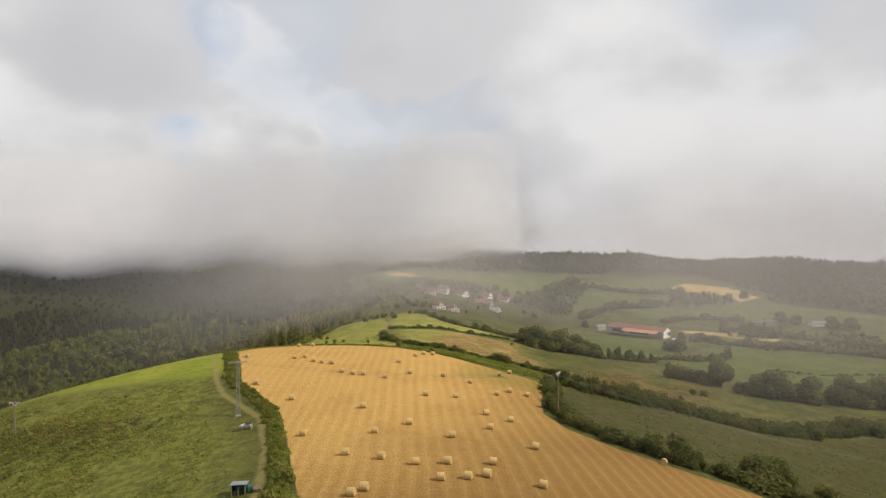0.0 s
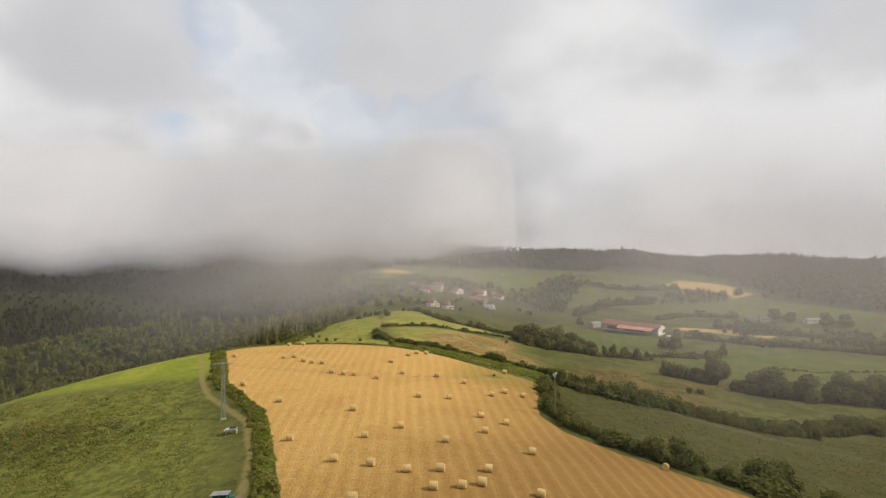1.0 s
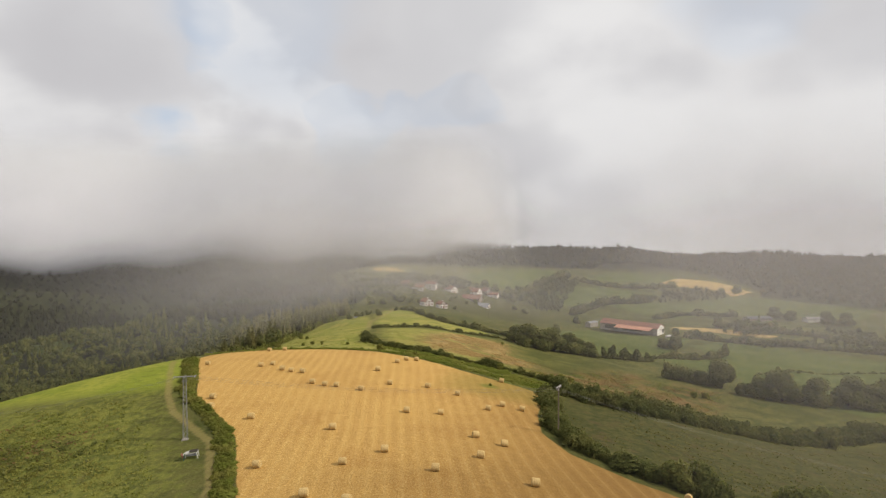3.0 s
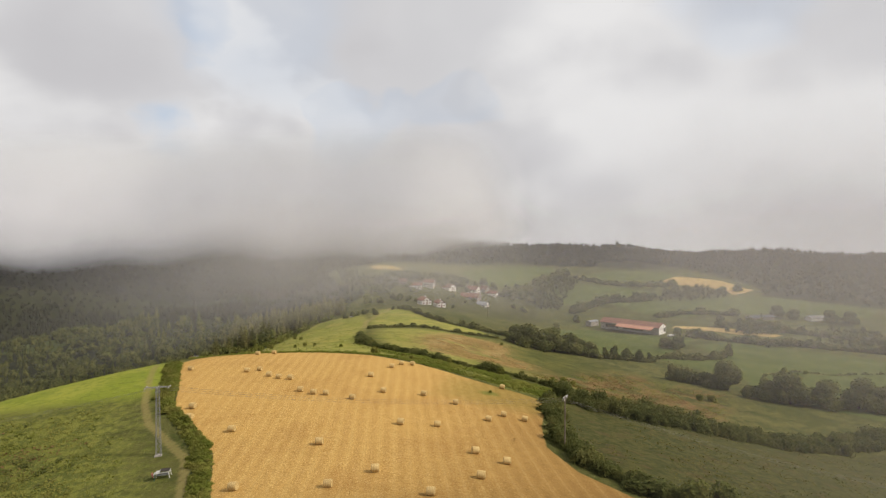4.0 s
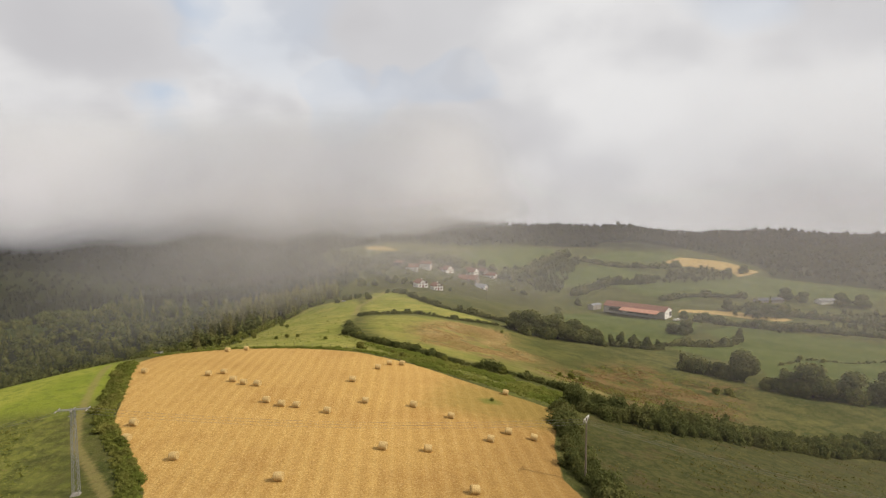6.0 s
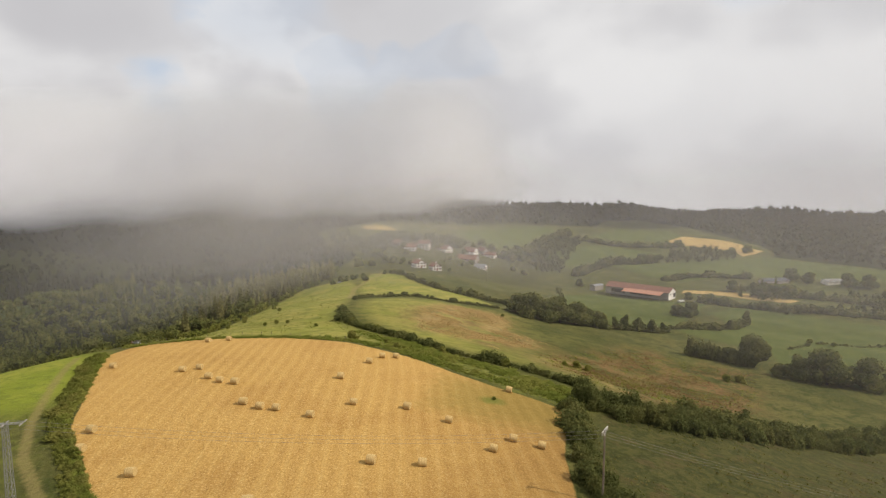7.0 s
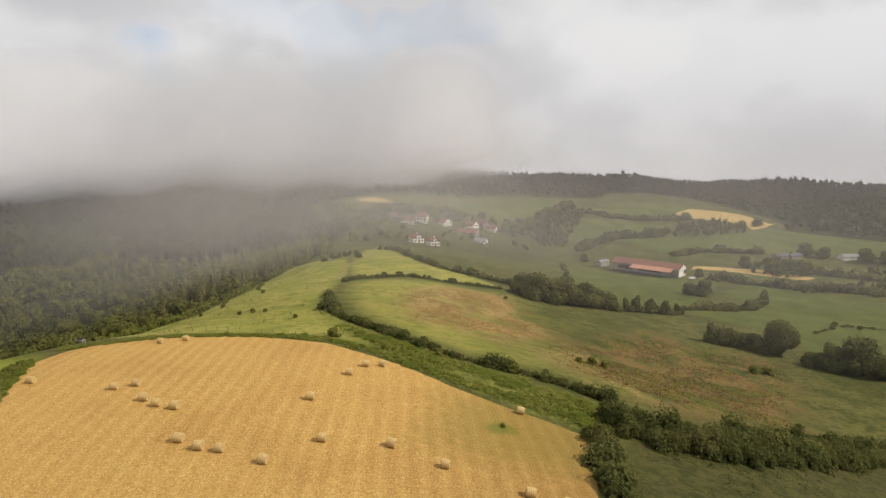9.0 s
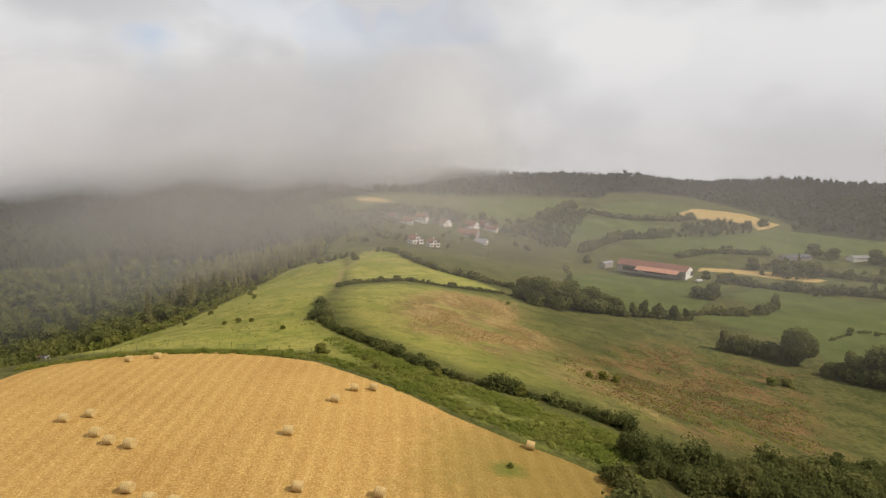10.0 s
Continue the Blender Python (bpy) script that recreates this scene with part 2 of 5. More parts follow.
    relief = n.math("ADD", n.math("MULTIPLY", tuft, 0.9), n.math("MULTIPLY", blade, 0.7))
    return surface(n, colour, 0.95, 0.0, relief, 0.7, 0.6, 0.1)


M_GROUND = material("ground_cover", ground_fill)
M_LEAF = foliage("broad_leaves", (0.108, 0.122, 0.038), (0.200, 0.206, 0.066), (0.225, 0.214, 0.072), 0.5)
M_WOODS = foliage("woodland_leaves", (0.066, 0.075, 0.026), (0.143, 0.143, 0.048), (0.165, 0.152, 0.053), 0.5)
M_OAKWOOD = foliage("oakwood_leaves", (0.081, 0.092, 0.028), (0.184, 0.191, 0.053), (0.247, 0.237, 0.067), 0.4)
M_FAR_WOODS = foliage("far_wood_leaves", (0.040, 0.046, 0.020), (0.082, 0.084, 0.034), (0.096, 0.090, 0.036), 0.5)
# leaf colours darkened to stand in for cloud shade over the valley
M_SHADED_WOODS = foliage("cloud_shaded_leaves", (0.034, 0.039, 0.025), (0.069, 0.069, 0.039), (0.076, 0.069, 0.039), 0.5)
M_HEDGE = foliage("hedge_leaves", (0.117, 0.127, 0.045), (0.211, 0.216, 0.076), (0.243, 0.227, 0.084), 0.4)
M_THICKET = foliage("thicket_leaves", (0.092, 0.104, 0.036), (0.174, 0.181, 0.062), (0.204, 0.195, 0.069), 0.4)
M_FERN = foliage("fern_and_grass", (0.155, 0.185, 0.036), (0.250, 0.268, 0.058), (0.280, 0.262, 0.070), 0.5)
M_BRAMBLE = foliage("bramble_leaves", (0.150, 0.168, 0.038), (0.245, 0.248, 0.062), (0.265, 0.238, 0.070), 0.4)
M_CONIFER = foliage("conifer_needles", (0.135, 0.134, 0.046), (0.225, 0.212, 0.072), (0.255, 0.220, 0.080), 0.4)
M_DRY_GRASS = foliage("dry_grass", (0.40, 0.29, 0.125), (0.62, 0.45, 0.21), (0.48, 0.33, 0.150), 0.8)
M_DEAD_BRACKEN = foliage("dead_bracken", (0.150, 0.094, 0.048), (0.275, 0.172, 0.084), (0.200, 0.140, 0.060), 0.7)
M_RANK = foliage("rank_grass", (0.095, 0.105, 0.033), (0.160, 0.160, 0.052), (0.190, 0.155, 0.062), 0.6)
M_BARK = worn("bark", (0.09, 0.065, 0.045), (0.05, 0.04, 0.03), 3.0, 0.95)
M_WHITE = worn("whitewash", (0.80, 0.78, 0.74), (0.62, 0.59, 0.54), 0.5, 0.9)
M_TILE = worn("clay_tiles", (0.235, 0.108, 0.076), (0.155, 0.080, 0.062), 0.8, 0.9)
M_TILE_NEW = worn("orange_clay_tiles", (0.46, 0.235, 0.155), (0.36, 0.175, 0.12), 0.5, 0.85)
M_SHUTTER = worn("shutter_red", (0.16, 0.045, 0.035), (0.11, 0.035, 0.03), 2.0, 0.6)
M_GLASS = worn("window_glass", (0.03, 0.035, 0.04), (0.05, 0.055, 0.06), 2.0, 0.1)
# near-black: painted shade in the barn openings, also tarpaulin and rubber
M_DARK = worn("opening_shade_and_dark_gear", (0.035, 0.03, 0.027), (0.055, 0.045, 0.04), 1.0, 0.9)
M_STONE = worn("stone", (0.33, 0.30, 0.26), (0.22, 0.20, 0.18), 1.0, 0.9)
M_STEEL = worn("galvanised_steel", (0.26, 0.26, 0.25), (0.18, 0.18, 0.17), 1.5, 0.6, 0.2)
M_SHEET = worn("grey_sheet_roof", (0.30, 0.31, 0.33), (0.22, 0.22, 0.23), 1.0, 0.55, 0.2)
M_SLATE = worn("slate_roof", (0.11, 0.115, 0.13), (0.075, 0.075, 0.085), 1.2, 0.7)
M_POLE = worn("weathered_pole", (0.20, 0.165, 0.12), (0.13, 0.105, 0.08), 1.5, 0.9, 0.0, ((4, 4, 0.3), 0))
M_PORCELAIN = worn("insulator", (0.38, 0.36, 0.34), (0.28, 0.265, 0.25), 4.0, 0.3)
M_WIRE = worn("wire", (0.22, 0.21, 0.20), (0.28, 0.27, 0.25), 1.0, 0.5, 0.6)
M_GREEN_TARP = worn("green_tarpaulin", (0.045, 0.125, 0.095), (0.03, 0.085, 0.065), 1.5, 0.7)
M_PLANK = worn("old_planks", (0.21, 0.145, 0.095), (0.13, 0.09, 0.06), 2.0, 0.9)
M_PAINT_WHITE = worn("chipped_white_paint", (0.66, 0.65, 0.62), (0.42, 0.40, 0.37), 2.0, 0.6)
M_RUST = worn("rusty_red_paint", (0.22, 0.085, 0.055), (0.14, 0.06, 0.042), 2.0, 0.7)


def bale_fill(n):
    p = n.add("ShaderNodeTexCoord").outputs["Object"]
    info = n.tree.nodes.new("ShaderNodeObjectInfo").outputs["Random"]
    straws = n.noise(p, 3.0, 5.0, 0.7, ((1.0, 6.0, 6.0), 0.0))
    band = n.noise(p, 2.0, 3.0, 0.6, ((5.0, 0.6, 0.6), 0.0))
    c = n.mix(n.ramp(straws, 0.3, 0.7), (0.40, 0.275, 0.105), (0.68, 0.515, 0.245))
    c = n.mix(n.ramp(band, 0.5, 0.62, 0.0, 0.6), c, (0.40, 0.27, 0.11))
    rings = n.math("SINE", n.math("MULTIPLY", n.math("ADD", n.add("ShaderNodeSeparateXYZ", Vector=p).outputs[0], n.math("MULTIPLY", straws, 0.05)), 26.0))
    c = n.mix(n.ramp(rings, 0.45, 0.95, 0.0, 0.55), c, (0.30, 0.20, 0.08))
    c = n.mix(n.math("MULTIPLY", info, 0.25), c, (0.45, 0.31, 0.13))
    return surface(n, c, 0.95, 0.0, straws, 0.6, 0.04, 0.1)


M_BALE = material("straw", bale_fill)


def bale_end_fill(n):
    p = n.add("ShaderNodeTexCoord").outputs["Object"]
    sep = n.add("ShaderNodeSeparateXYZ", Vector=p)
    r = n.math("POWER", n.math("ADD", n.math("POWER", sep.outputs[1], 2.0), n.math("POWER", n.math("SUBTRACT", sep.outputs[2], 0.62), 2.0)), 0.5)
    rings = n.math("SINE", n.math("MULTIPLY", n.math("ADD", r, n.math("MULTIPLY", n.noise(p, 4.0), 0.08)), 55.0))
    c = n.mix(n.ramp(rings, -0.6, 0.9), (0.36, 0.25, 0.10), (0.56, 0.42, 0.19))
    return surface(n, c, 0.95, 0.0, rings, 0.4, 0.03, 0.1)


M_BALE_END = material("straw_end", bale_end_fill)


def mist_fill(density, tint, rough_air=0.4):
    def fill(n):
        p = n.tree.nodes.new("ShaderNodeNewGeometry").outputs["Position"]
        wisps = n.noise(p, 0.006, 3.0, 0.5)
        a = n.math("MULTIPLY", n.attribute("haze"), n.ramp(wisps, 0.28, 0.70, 1.0 - rough_air, 1.0 + 0.7 * rough_air))
        a = n.math("SUBTRACT", 1.0, n.math("POWER", math.e, n.math("MULTIPLY", a, -density)))
        droplets = n.add("ShaderNodeTexWhiteNoise", Vector=p).outputs["Value"]
        spread_a = n.math("MULTIPLY", n.math("MULTIPLY", a, n.math("SUBTRACT", 1.0, a)), 1.9)
        a = n.math("ADD", a, n.math("MULTIPLY", n.math("SUBTRACT", droplets, 0.5), spread_a), clamp=True)
        d = n.add("ShaderNodeBsdfDiffuse", Color=tint)
        t = n.add("ShaderNodeBsdfTranslucent", Color=tint)
        both = n.add("ShaderNodeMixShader", Fac=0.5)
        n.tree.links.new(d.outputs[0], both.inputs[1])
        n.tree.links.new(t.outputs[0], both.inputs[2])
        clear = n.tree.nodes.new("ShaderNodeBsdfTransparent")
        m = n.add("ShaderNodeMixShader", Fac=a)
        n.tree.links.new(clear.outputs[0], m.inputs[1])
        n.tree.links.new(both.outputs[0], m.inputs[2])
        return m.outputs[0]
    return fill


# ---- landforms: x, y, radius and height of each swell or hollow above the valley level ----
RIDGE = [
    (-60, 200, 60, -3.8),    (-40, 130, 50, -10.1),    (0, 160, 60, 38),    (15, 95, 55, 8.2),
    (-20, 30, 80, 24.5),    (30, 150, 45, -13.5),    (-10, 240, 60, 7.8),    (-20, 310, 70, 25),
    (65, 200, 50, 11),    (10, 380, 80, 6.8),    (-120, 180, 60, 38.5),    (90, 110, 60, 10.4),
    (-100, 270, 70, 10.8),    (-30, 480, 80, 22.2),    (20, 580, 80, 6.5),    (-110, 90, 80, 11),
    (60, 260, 60, -4.1),
]
COUNTRY = [
    (-300, 600, 140, 11.2),    (-420, 560, 140, -12.8),    (-440, 750, 150, -19.7),    (-420, 350, 180, -24.5),
    (-150, 400, 90, 8.9),    (-120, 600, 130, -7.5),    (-250, 900, 200, -19.7),    (-600, 1000, 250, -34.8),
    (-900, 1300, 400, 66.2),    (-300, 1350, 300, 47.9),    (100, 1200, 250, 38.3),    (450, 1200, 250, 9.6),
    (800, 1150, 300, 16.9),    (-80, 760, 120, 42.9),    (60, 800, 120, 8),    (330, 760, 110, 3.3),
    (550, 800, 180, 7.5),
]
VALLEY = [
    (180, 480, 120, 0.8),    (140, 300, 70, 6.5),    (260, 400, 130, 0.6),    (450, 500, 200, -3.8),
    (900, 500, 350, -5.9),    (-800, 500, 300, -77.8),    (-1250, 700, 350, 40.3),    (250, 150, 130, 8.8),
    (300, -200, 250, -15),    (-350, -50, 200, -13.7),    (-400, -400, 250, -33.2),    (0, -150, 150, 47.7),
    (0, -450, 250, 23.6),    (100, 650, 80, -16.7),    (1200, 1000, 350, 33.5),
]
SPUR = [
    (-215, 500, 45, 7), (-275, 582, 48, 15), (-345, 612, 48, 16), (-330, 740, 85, -24), (-180, 640, 60, -10), (-480, 640, 70, 8),
    (-215, 505, 42, 4.4), (-345, 615, 50, 7.0), (-430, 640, 60, 22.0), (-230, 560, 40, 19.3),
    (-250, 1320, 250, 12), (-750, 1380, 340, 15),
]
CREST = [(-135, 165, 32, 1.6), (-112, 180, 24, -1.2), (-95, 196, 22, 0.2), (-150, 205, 40, -4.6), (-120, 220, 35, -2.0), (-80, 218, 22, 1.4)]
SKYLINE = [(130, 1225, 55, -32.0), (200, 1225, 48, -7.6), (260, 1225, 48, 7.8), (335, 1225, 48, -1.8), (400, 1225, 48, 13.6), (470, 1225, 48, 5.7), (545, 1225, 48, -1.4), (620, 1225, 48, 5.6), (700, 1225, 48, 8.1), (780, 1225, 48, 6.4), (860, 1225, 48, -8.6)]


def height(x, y):
    """Height of the bare ground, for arrays or numbers."""
    x, y = np.asarray(x, float), np.asarray(y, float)
    z = np.full(np.broadcast(x, y).shape, -50.0)
    for cx, cy, r, h in RIDGE + COUNTRY + VALLEY + SPUR + CREST + SKYLINE:
        z = z + h * np.exp(-((x - cx) ** 2 + (y - cy) ** 2) / (2 * r * r))
    # the land falls away behind the hills
    far = np.maximum(np.hypot(x, y) - 1350, 0)
    z = z - 0.11 * far * far / (far + 600)
    # gentle unevenness, stronger away from the tilled crest
    away = np.clip((np.hypot(x, y - 140) - 90) / 200, 0, 1)
    z = z + away * (0.9 * np.sin(x * 0.045 + 1.3 * np.sin(y * 0.031)) * np.sin(y * 0.052 + 0.7) + 0.4 * np.sin(x * 0.13 + y * 0.11))
    return z


def ground_z(x, y):
    return float(height(x, y))


# ---- land cover outlines ----
STUBBLE = [(-72, 196), (-61, 170), (-54, 152), (-46, 143), (-37, 129), (-31, 112), (-25, 94), (-21, 82), (-10, 45), (0, 10), (40, 0), (80, 30),
           (76, 90), (56, 100.5), (46, 104.5), (35, 112), (27, 122.5), (24, 135), (26, 150), (29.5, 163), (31.5, 172), (25, 176), (18, 179.5),
           (9.7, 185.5), (0, 194.8), (-10, 203), (-17, 209), (-27, 212.5), (-40, 217), (-52, 219), (-65, 215), (-71, 206)]
GREEN_CORNER = [(4, 164), (14, 160), (31, 158), (34, 176), (20, 181), (8, 182)]
GREEN_SPOT = [(14.6, 169), (16.2, 168.2), (18.3, 169), (19, 171), (17.6, 172.6), (15.8, 172.2), (14.2, 171)]
# part browner straw, part cloud shadow put into the stubble colour
BROWN_SHADED_STUBBLE = [(-45, 20), (-32, 78), (-8, 90), (8, 108), (16, 135), (20, 180), (40, 176), (90, 95), (90, 10), (20, -10)]
BRIGHT_SLOPE = [(-72, 196), (-62, 172), (-66, 160), (-90, 158), (-125, 160), (-170, 190), (-150, 235), (-100, 225)]
RIDGE_MEADOW = [(-110, 260), (-70, 222), (-20, 216), (-8, 208), (-16, 240), (-30, 270), (-34, 330), (-40, 420), (-50, 470), (-75, 480), (-92, 420), (-92, 350)]
TOP_PASTURE = [(-45, 470), (-38, 400), (-28, 355), (10, 368), (48, 372), (30, 405), (0, 450), (-22, 500), (-40, 510)]
BROWN_PASTURE = [(0, 258), (-6, 290), (-2, 317), (17, 351), (49, 353), (43, 307), (60, 300), (26, 240), (13, 250)]
HEDGED_PASTURE = [(-28, 292), (-20, 262), (-5, 232), (12, 210), (41, 197), (60, 190), (100, 215), (150, 300), (127, 311), (102, 333), (60, 372), (10, 360), (-20, 348), (-30, 325)]
BROWN_SLOPE = [(40, 262), (70, 300), (102, 333), (127, 311), (150, 300), (100, 215), (62, 196), (46, 200), (38, 225)]
SCRUB_SLOPE = [(-160, 60), (-170, 170), (-125, 160), (-90, 156), (-66, 158), (-58, 138), (-44, 118), (-36, 90), (-25, 40)]
VERGE = [(-30, 262), (-16, 222), (0, 198), (20, 181), (33, 174), (39, 178), (40, 187), (10, 203), (-8, 225)]
LOW_PASTURE = [(46, 112), (30, 126), (31, 150), (36, 172), (42, 178), (60, 180), (110, 205), (210, 245), (240, 150), (140, 80), (90, 95)]
VILLAGE_GROUND = [(-60, 570), (-45, 700), (40, 725), (120, 715), (130, 640), (100, 545), (40, 520), (-10, 520)]
ORCHARD_MEADOW = [(152, 395), (206, 423), (205, 462), (243, 485), (300, 445), (340, 400), (300, 300), (200, 270), (163, 305), (180, 340)]
BARN_MEADOW = [(110, 395), (150, 400), (190, 450), (225, 500), (195, 505), (150, 540), (110, 520), (90, 440)]
HOUSE_MEADOW = [(39, 766), (70, 816), (120, 868), (167, 905), (195, 897), (177, 844), (144, 805), (129, 766), (99, 740), (65, 728)]
KNOLL_MEADOW = [(132, 705), (165, 758), (213, 778), (280, 745), (290, 718), (191, 698), (151, 686)]
HIGH_MEADOW = [(222, 845), (290, 905), (365, 900), (370, 860), (322, 812), (254, 810)]
LONG_MEADOW = [(207, 680), (270, 690), (346, 696), (420, 700), (520, 650), (440, 585), (311, 610), (250, 598)]
RIPE_FIELD = [(326, 812), (368, 858), (400, 825), (416, 742), (370, 706), (379, 745), (340, 776)]
RIPE_FAR = [(-80, 775), (-70, 742), (-28, 736), (-50, 757)]
STUBBLE_STRIP = [(225, 545), (262, 528), (292, 500), (305, 505), (280, 535), (235, 560)]
LEFT_WOOD = [(-900, 120), (-360, 160), (-240, 225), (-178, 275), (-130, 318), (-104, 355), (-100, 410), (-92, 452), (-80, 492), (-72, 530), (-82, 600),
             (-70, 650), (-110, 700), (-140, 800), (-200, 930), (-900, 930)]
GLADE = [(-440, 610), (-400, 640), (-330, 600), (-360, 570)]
CLOUD_HILL_WOOD = [(-1400, 940), (-210, 940), (-140, 840), (-85, 805), (-15, 782), (38, 828), (90, 890), (123, 918), (123, 1500), (-1400, 1600)]
FAR_WOOD = [(125, 918), (200, 940), (262, 928), (295, 1000), (370, 1030), (412, 960), (420, 870), (432, 785), (424, 725), (404, 704), (437, 682), (468, 648), (560, 570), (760, 560), (1400, 700), (1400, 1350), (125, 1350)]
TRACKS = [
    [(-80, 198), (-75.6, 187), (-69.4, 172), (-62.5, 156), (-56.5, 145.5), (-49.8, 138), (-41.5, 128), (-37, 116), (-34.5, 110), (-31, 96), (-29, 87), (-25, 70)],
    [(-32, 525), (-35, 470), (-42, 414), (-38, 370), (-35, 345)],
]


def outline_distance(poly, x, y):
    """Signed distance to an outline, positive inside."""
    best = np.full(x.shape, 1e9)
    inside = np.zeros(x.shape, bool)
    for (ax, ay), (bx, by) in zip(poly, poly[1:] + poly[:1]):
        dx, dy = bx - ax, by - ay
        s = np.clip(((x - ax) * dx + (y - ay) * dy) / (dx * dx + dy * dy), 0, 1)
        best = np.minimum(best, np.hypot(x - ax - s * dx, y - ay - s * dy))
        if ay != by:
            inside ^= ((ay > y) != (by > y)) & (x < ax + (y - ay) * dx / (by - ay))
    return np.where(inside, best, -best)


def line_distance(line, x, y):
    best = np.full(x.shape, 1e9)
    for (ax, ay), (bx, by) in zip(line, line[1:]):
        dx, dy = bx - ax, by - ay
        s = np.clip(((x - ax) * dx + (y - ay) * dy) / (dx * dx + dy * dy), 0, 1)
        best = np.minimum(best, np.hypot(x - ax - s * dx, y - ay - s * dy))
    return best


def cover(polys, x, y, soft):
    value = np.zeros(x.shape)
    for poly in polys:
        value = np.maximum(value, np.clip(0.5 + outline_distance(poly, x, y) / (2 * soft), 0, 1))
    return value


def within(poly, x, y):
    return outline_distance(poly, np.asarray(x, float), np.asarray(y, float)) > 0


# ---- ground ----
def spread(points):
    """Grid lines: (from, to, step) runs, joined."""
    return np.concatenate([np.arange(a, b, s) for a, b, s in points])


def build_ground():
    xs = spread([(-4400, -1500, 300), (-1500, -600, 36), (-600, -240, 9), (-240, -110, 3), (-110, 90, 1), (90, 240, 2.5), (240, 600, 6), (600, 1500, 36), (1500, 4401, 300)])
    ys = spread([(-3000, -600, 240), (-600, 0, 40), (0, 60, 4), (60, 240, 1), (240, 420, 2.5), (420, 900, 5), (900, 1500, 20), (1500, 4601, 310)])
    gx, gy = np.meshgrid(xs, ys)
    gz = height(gx, gy)
    nx, ny = len(xs), len(ys)
    idx = np.arange(nx * ny).reshape(ny, nx)
    faces = np.stack([idx[:-1, :-1], idx[:-1, 1:], idx[1:, 1:], idx[1:, :-1]], -1).reshape(-1, 4)
    verts = np.stack([gx, gy, gz], -1).reshape(-1, 3)
    me = bpy.data.meshes.new("ground")
    me.from_pydata(verts.tolist(), [], faces.tolist())
    x, y = verts[:, 0], verts[:, 1]
    layers = {
        "stubble": cover([STUBBLE], x, y, 1.6),
        "green_corner": cover([GREEN_CORNER], x, y, 7),
        "green_spot": cover([GREEN_SPOT], x, y, 2.2),
        "brown_shaded_stubble": cover([BROWN_SHADED_STUBBLE], x, y, 26),
        # lush and bleached fade eastward, which darkens the colour for cloud shade there
        "lush": np.maximum(cover([RIDGE_MEADOW, TOP_PASTURE], x, y, 9), cover([HEDGED_PASTURE], x, y, 10) * np.clip(0.66 - 0.008 * (x - 10), 0.0, 0.66)),
        "bracken": np.maximum(cover([BROWN_PASTURE, BROWN_SLOPE], x, y, 14), cover([LOW_PASTURE], x, y, 20) * 0.45),
        "bleached": cover([BROWN_PASTURE, BROWN_SLOPE[:4] + BROWN_SLOPE[6:]], x, y, 12) * np.clip(1 - (x - 32) / 45, 0.25, 1.0),
        "verdant": cover([BRIGHT_SLOPE], x, y, 9),
        "scrub": np.maximum(cover([SCRUB_SLOPE], x, y, 16), cover([VERGE], x, y, 7)),
        # darkened cover: cloud shade on the low pasture, shade and haze round the village
        "shaded_rank": np.maximum(cover([LOW_PASTURE], x, y, 6), cover([VILLAGE_GROUND], x, y, 16) * 0.8),
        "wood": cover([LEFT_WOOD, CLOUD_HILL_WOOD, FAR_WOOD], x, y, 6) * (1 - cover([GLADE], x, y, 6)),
        "ripe": cover([RIPE_FIELD, RIPE_FAR, STUBBLE_STRIP], x, y, 3),
        "track": np.clip(1.15 - np.minimum(line_distance(TRACKS[0], x, y) / 1.2, line_distance(TRACKS[1], x, y) / 2.6), 0, 1),
    }
    layers["meadow"] = cover([ORCHARD_MEADOW, BARN_MEADOW, HOUSE_MEADOW, KNOLL_MEADOW, HIGH_MEADOW, LONG_MEADOW, GLADE], x, y, 4)
    for name, value in layers.items():
        me.attributes.new(name, "FLOAT", "POINT").data.foreach_set("value", value.astype(np.float32))
    me.polygons.foreach_set("use_smooth", [True] * len(me.polygons))
    me.materials.append(M_GROUND)
    return tagged(new("ground", me), "rolling hill country of stubble, pasture, bracken and woodland floor", "ground", kind="structure")


build_ground()


# ---- mesh helpers ----
def part(name, bm, mat, parent=None, label="", smooth=False):
    me = bpy.data.meshes.new(name)
    bm.to_mesh(me)
    bm.free()
    for m in mat if isinstance(mat, (list, tuple)) else [mat]:
        me.materials.append(m)
    if smooth:
        me.polygons.foreach_set("use_smooth", [True] * len(me.polygons))
    ob = new(name, me)
    if parent:
        ob.parent = parent
    if label:
        ob["label"] = label
    return ob


def box(bm, size, m=None, bevel=0.0):
    made = bmesh.ops.create_cube(bm, size=1.0)["verts"]
    bmesh.ops.transform(bm, matrix=Matrix.Diagonal((*size, 1)), verts=made)
    if bevel:
        edges = list({e for v in made for e in v.link_edges})
        made = list({v for f in bmesh.ops.bevel(bm, geom=edges, offset=bevel, segments=1, affect="EDGES")["faces"] for v in f.verts} | {v for v in made if v.is_valid})
    if m is not None:
        bmesh.ops.transform(bm, matrix=m, verts=made)
    return made


def beam(bm, a, b, r, sides=6, r2=None):
    a, b = Vector(a), Vector(b)
    made = bmesh.ops.create_cone(bm, cap_ends=True, segments=sides, radius1=r, radius2=r if r2 is None else r2, depth=(b - a).length)["verts"]
    turn = (b - a).to_track_quat("Z", "Y").to_matrix().to_4x4()
    bmesh.ops.transform(bm, matrix=Matrix.Translation((a + b) / 2) @ turn, verts=made)
    return made


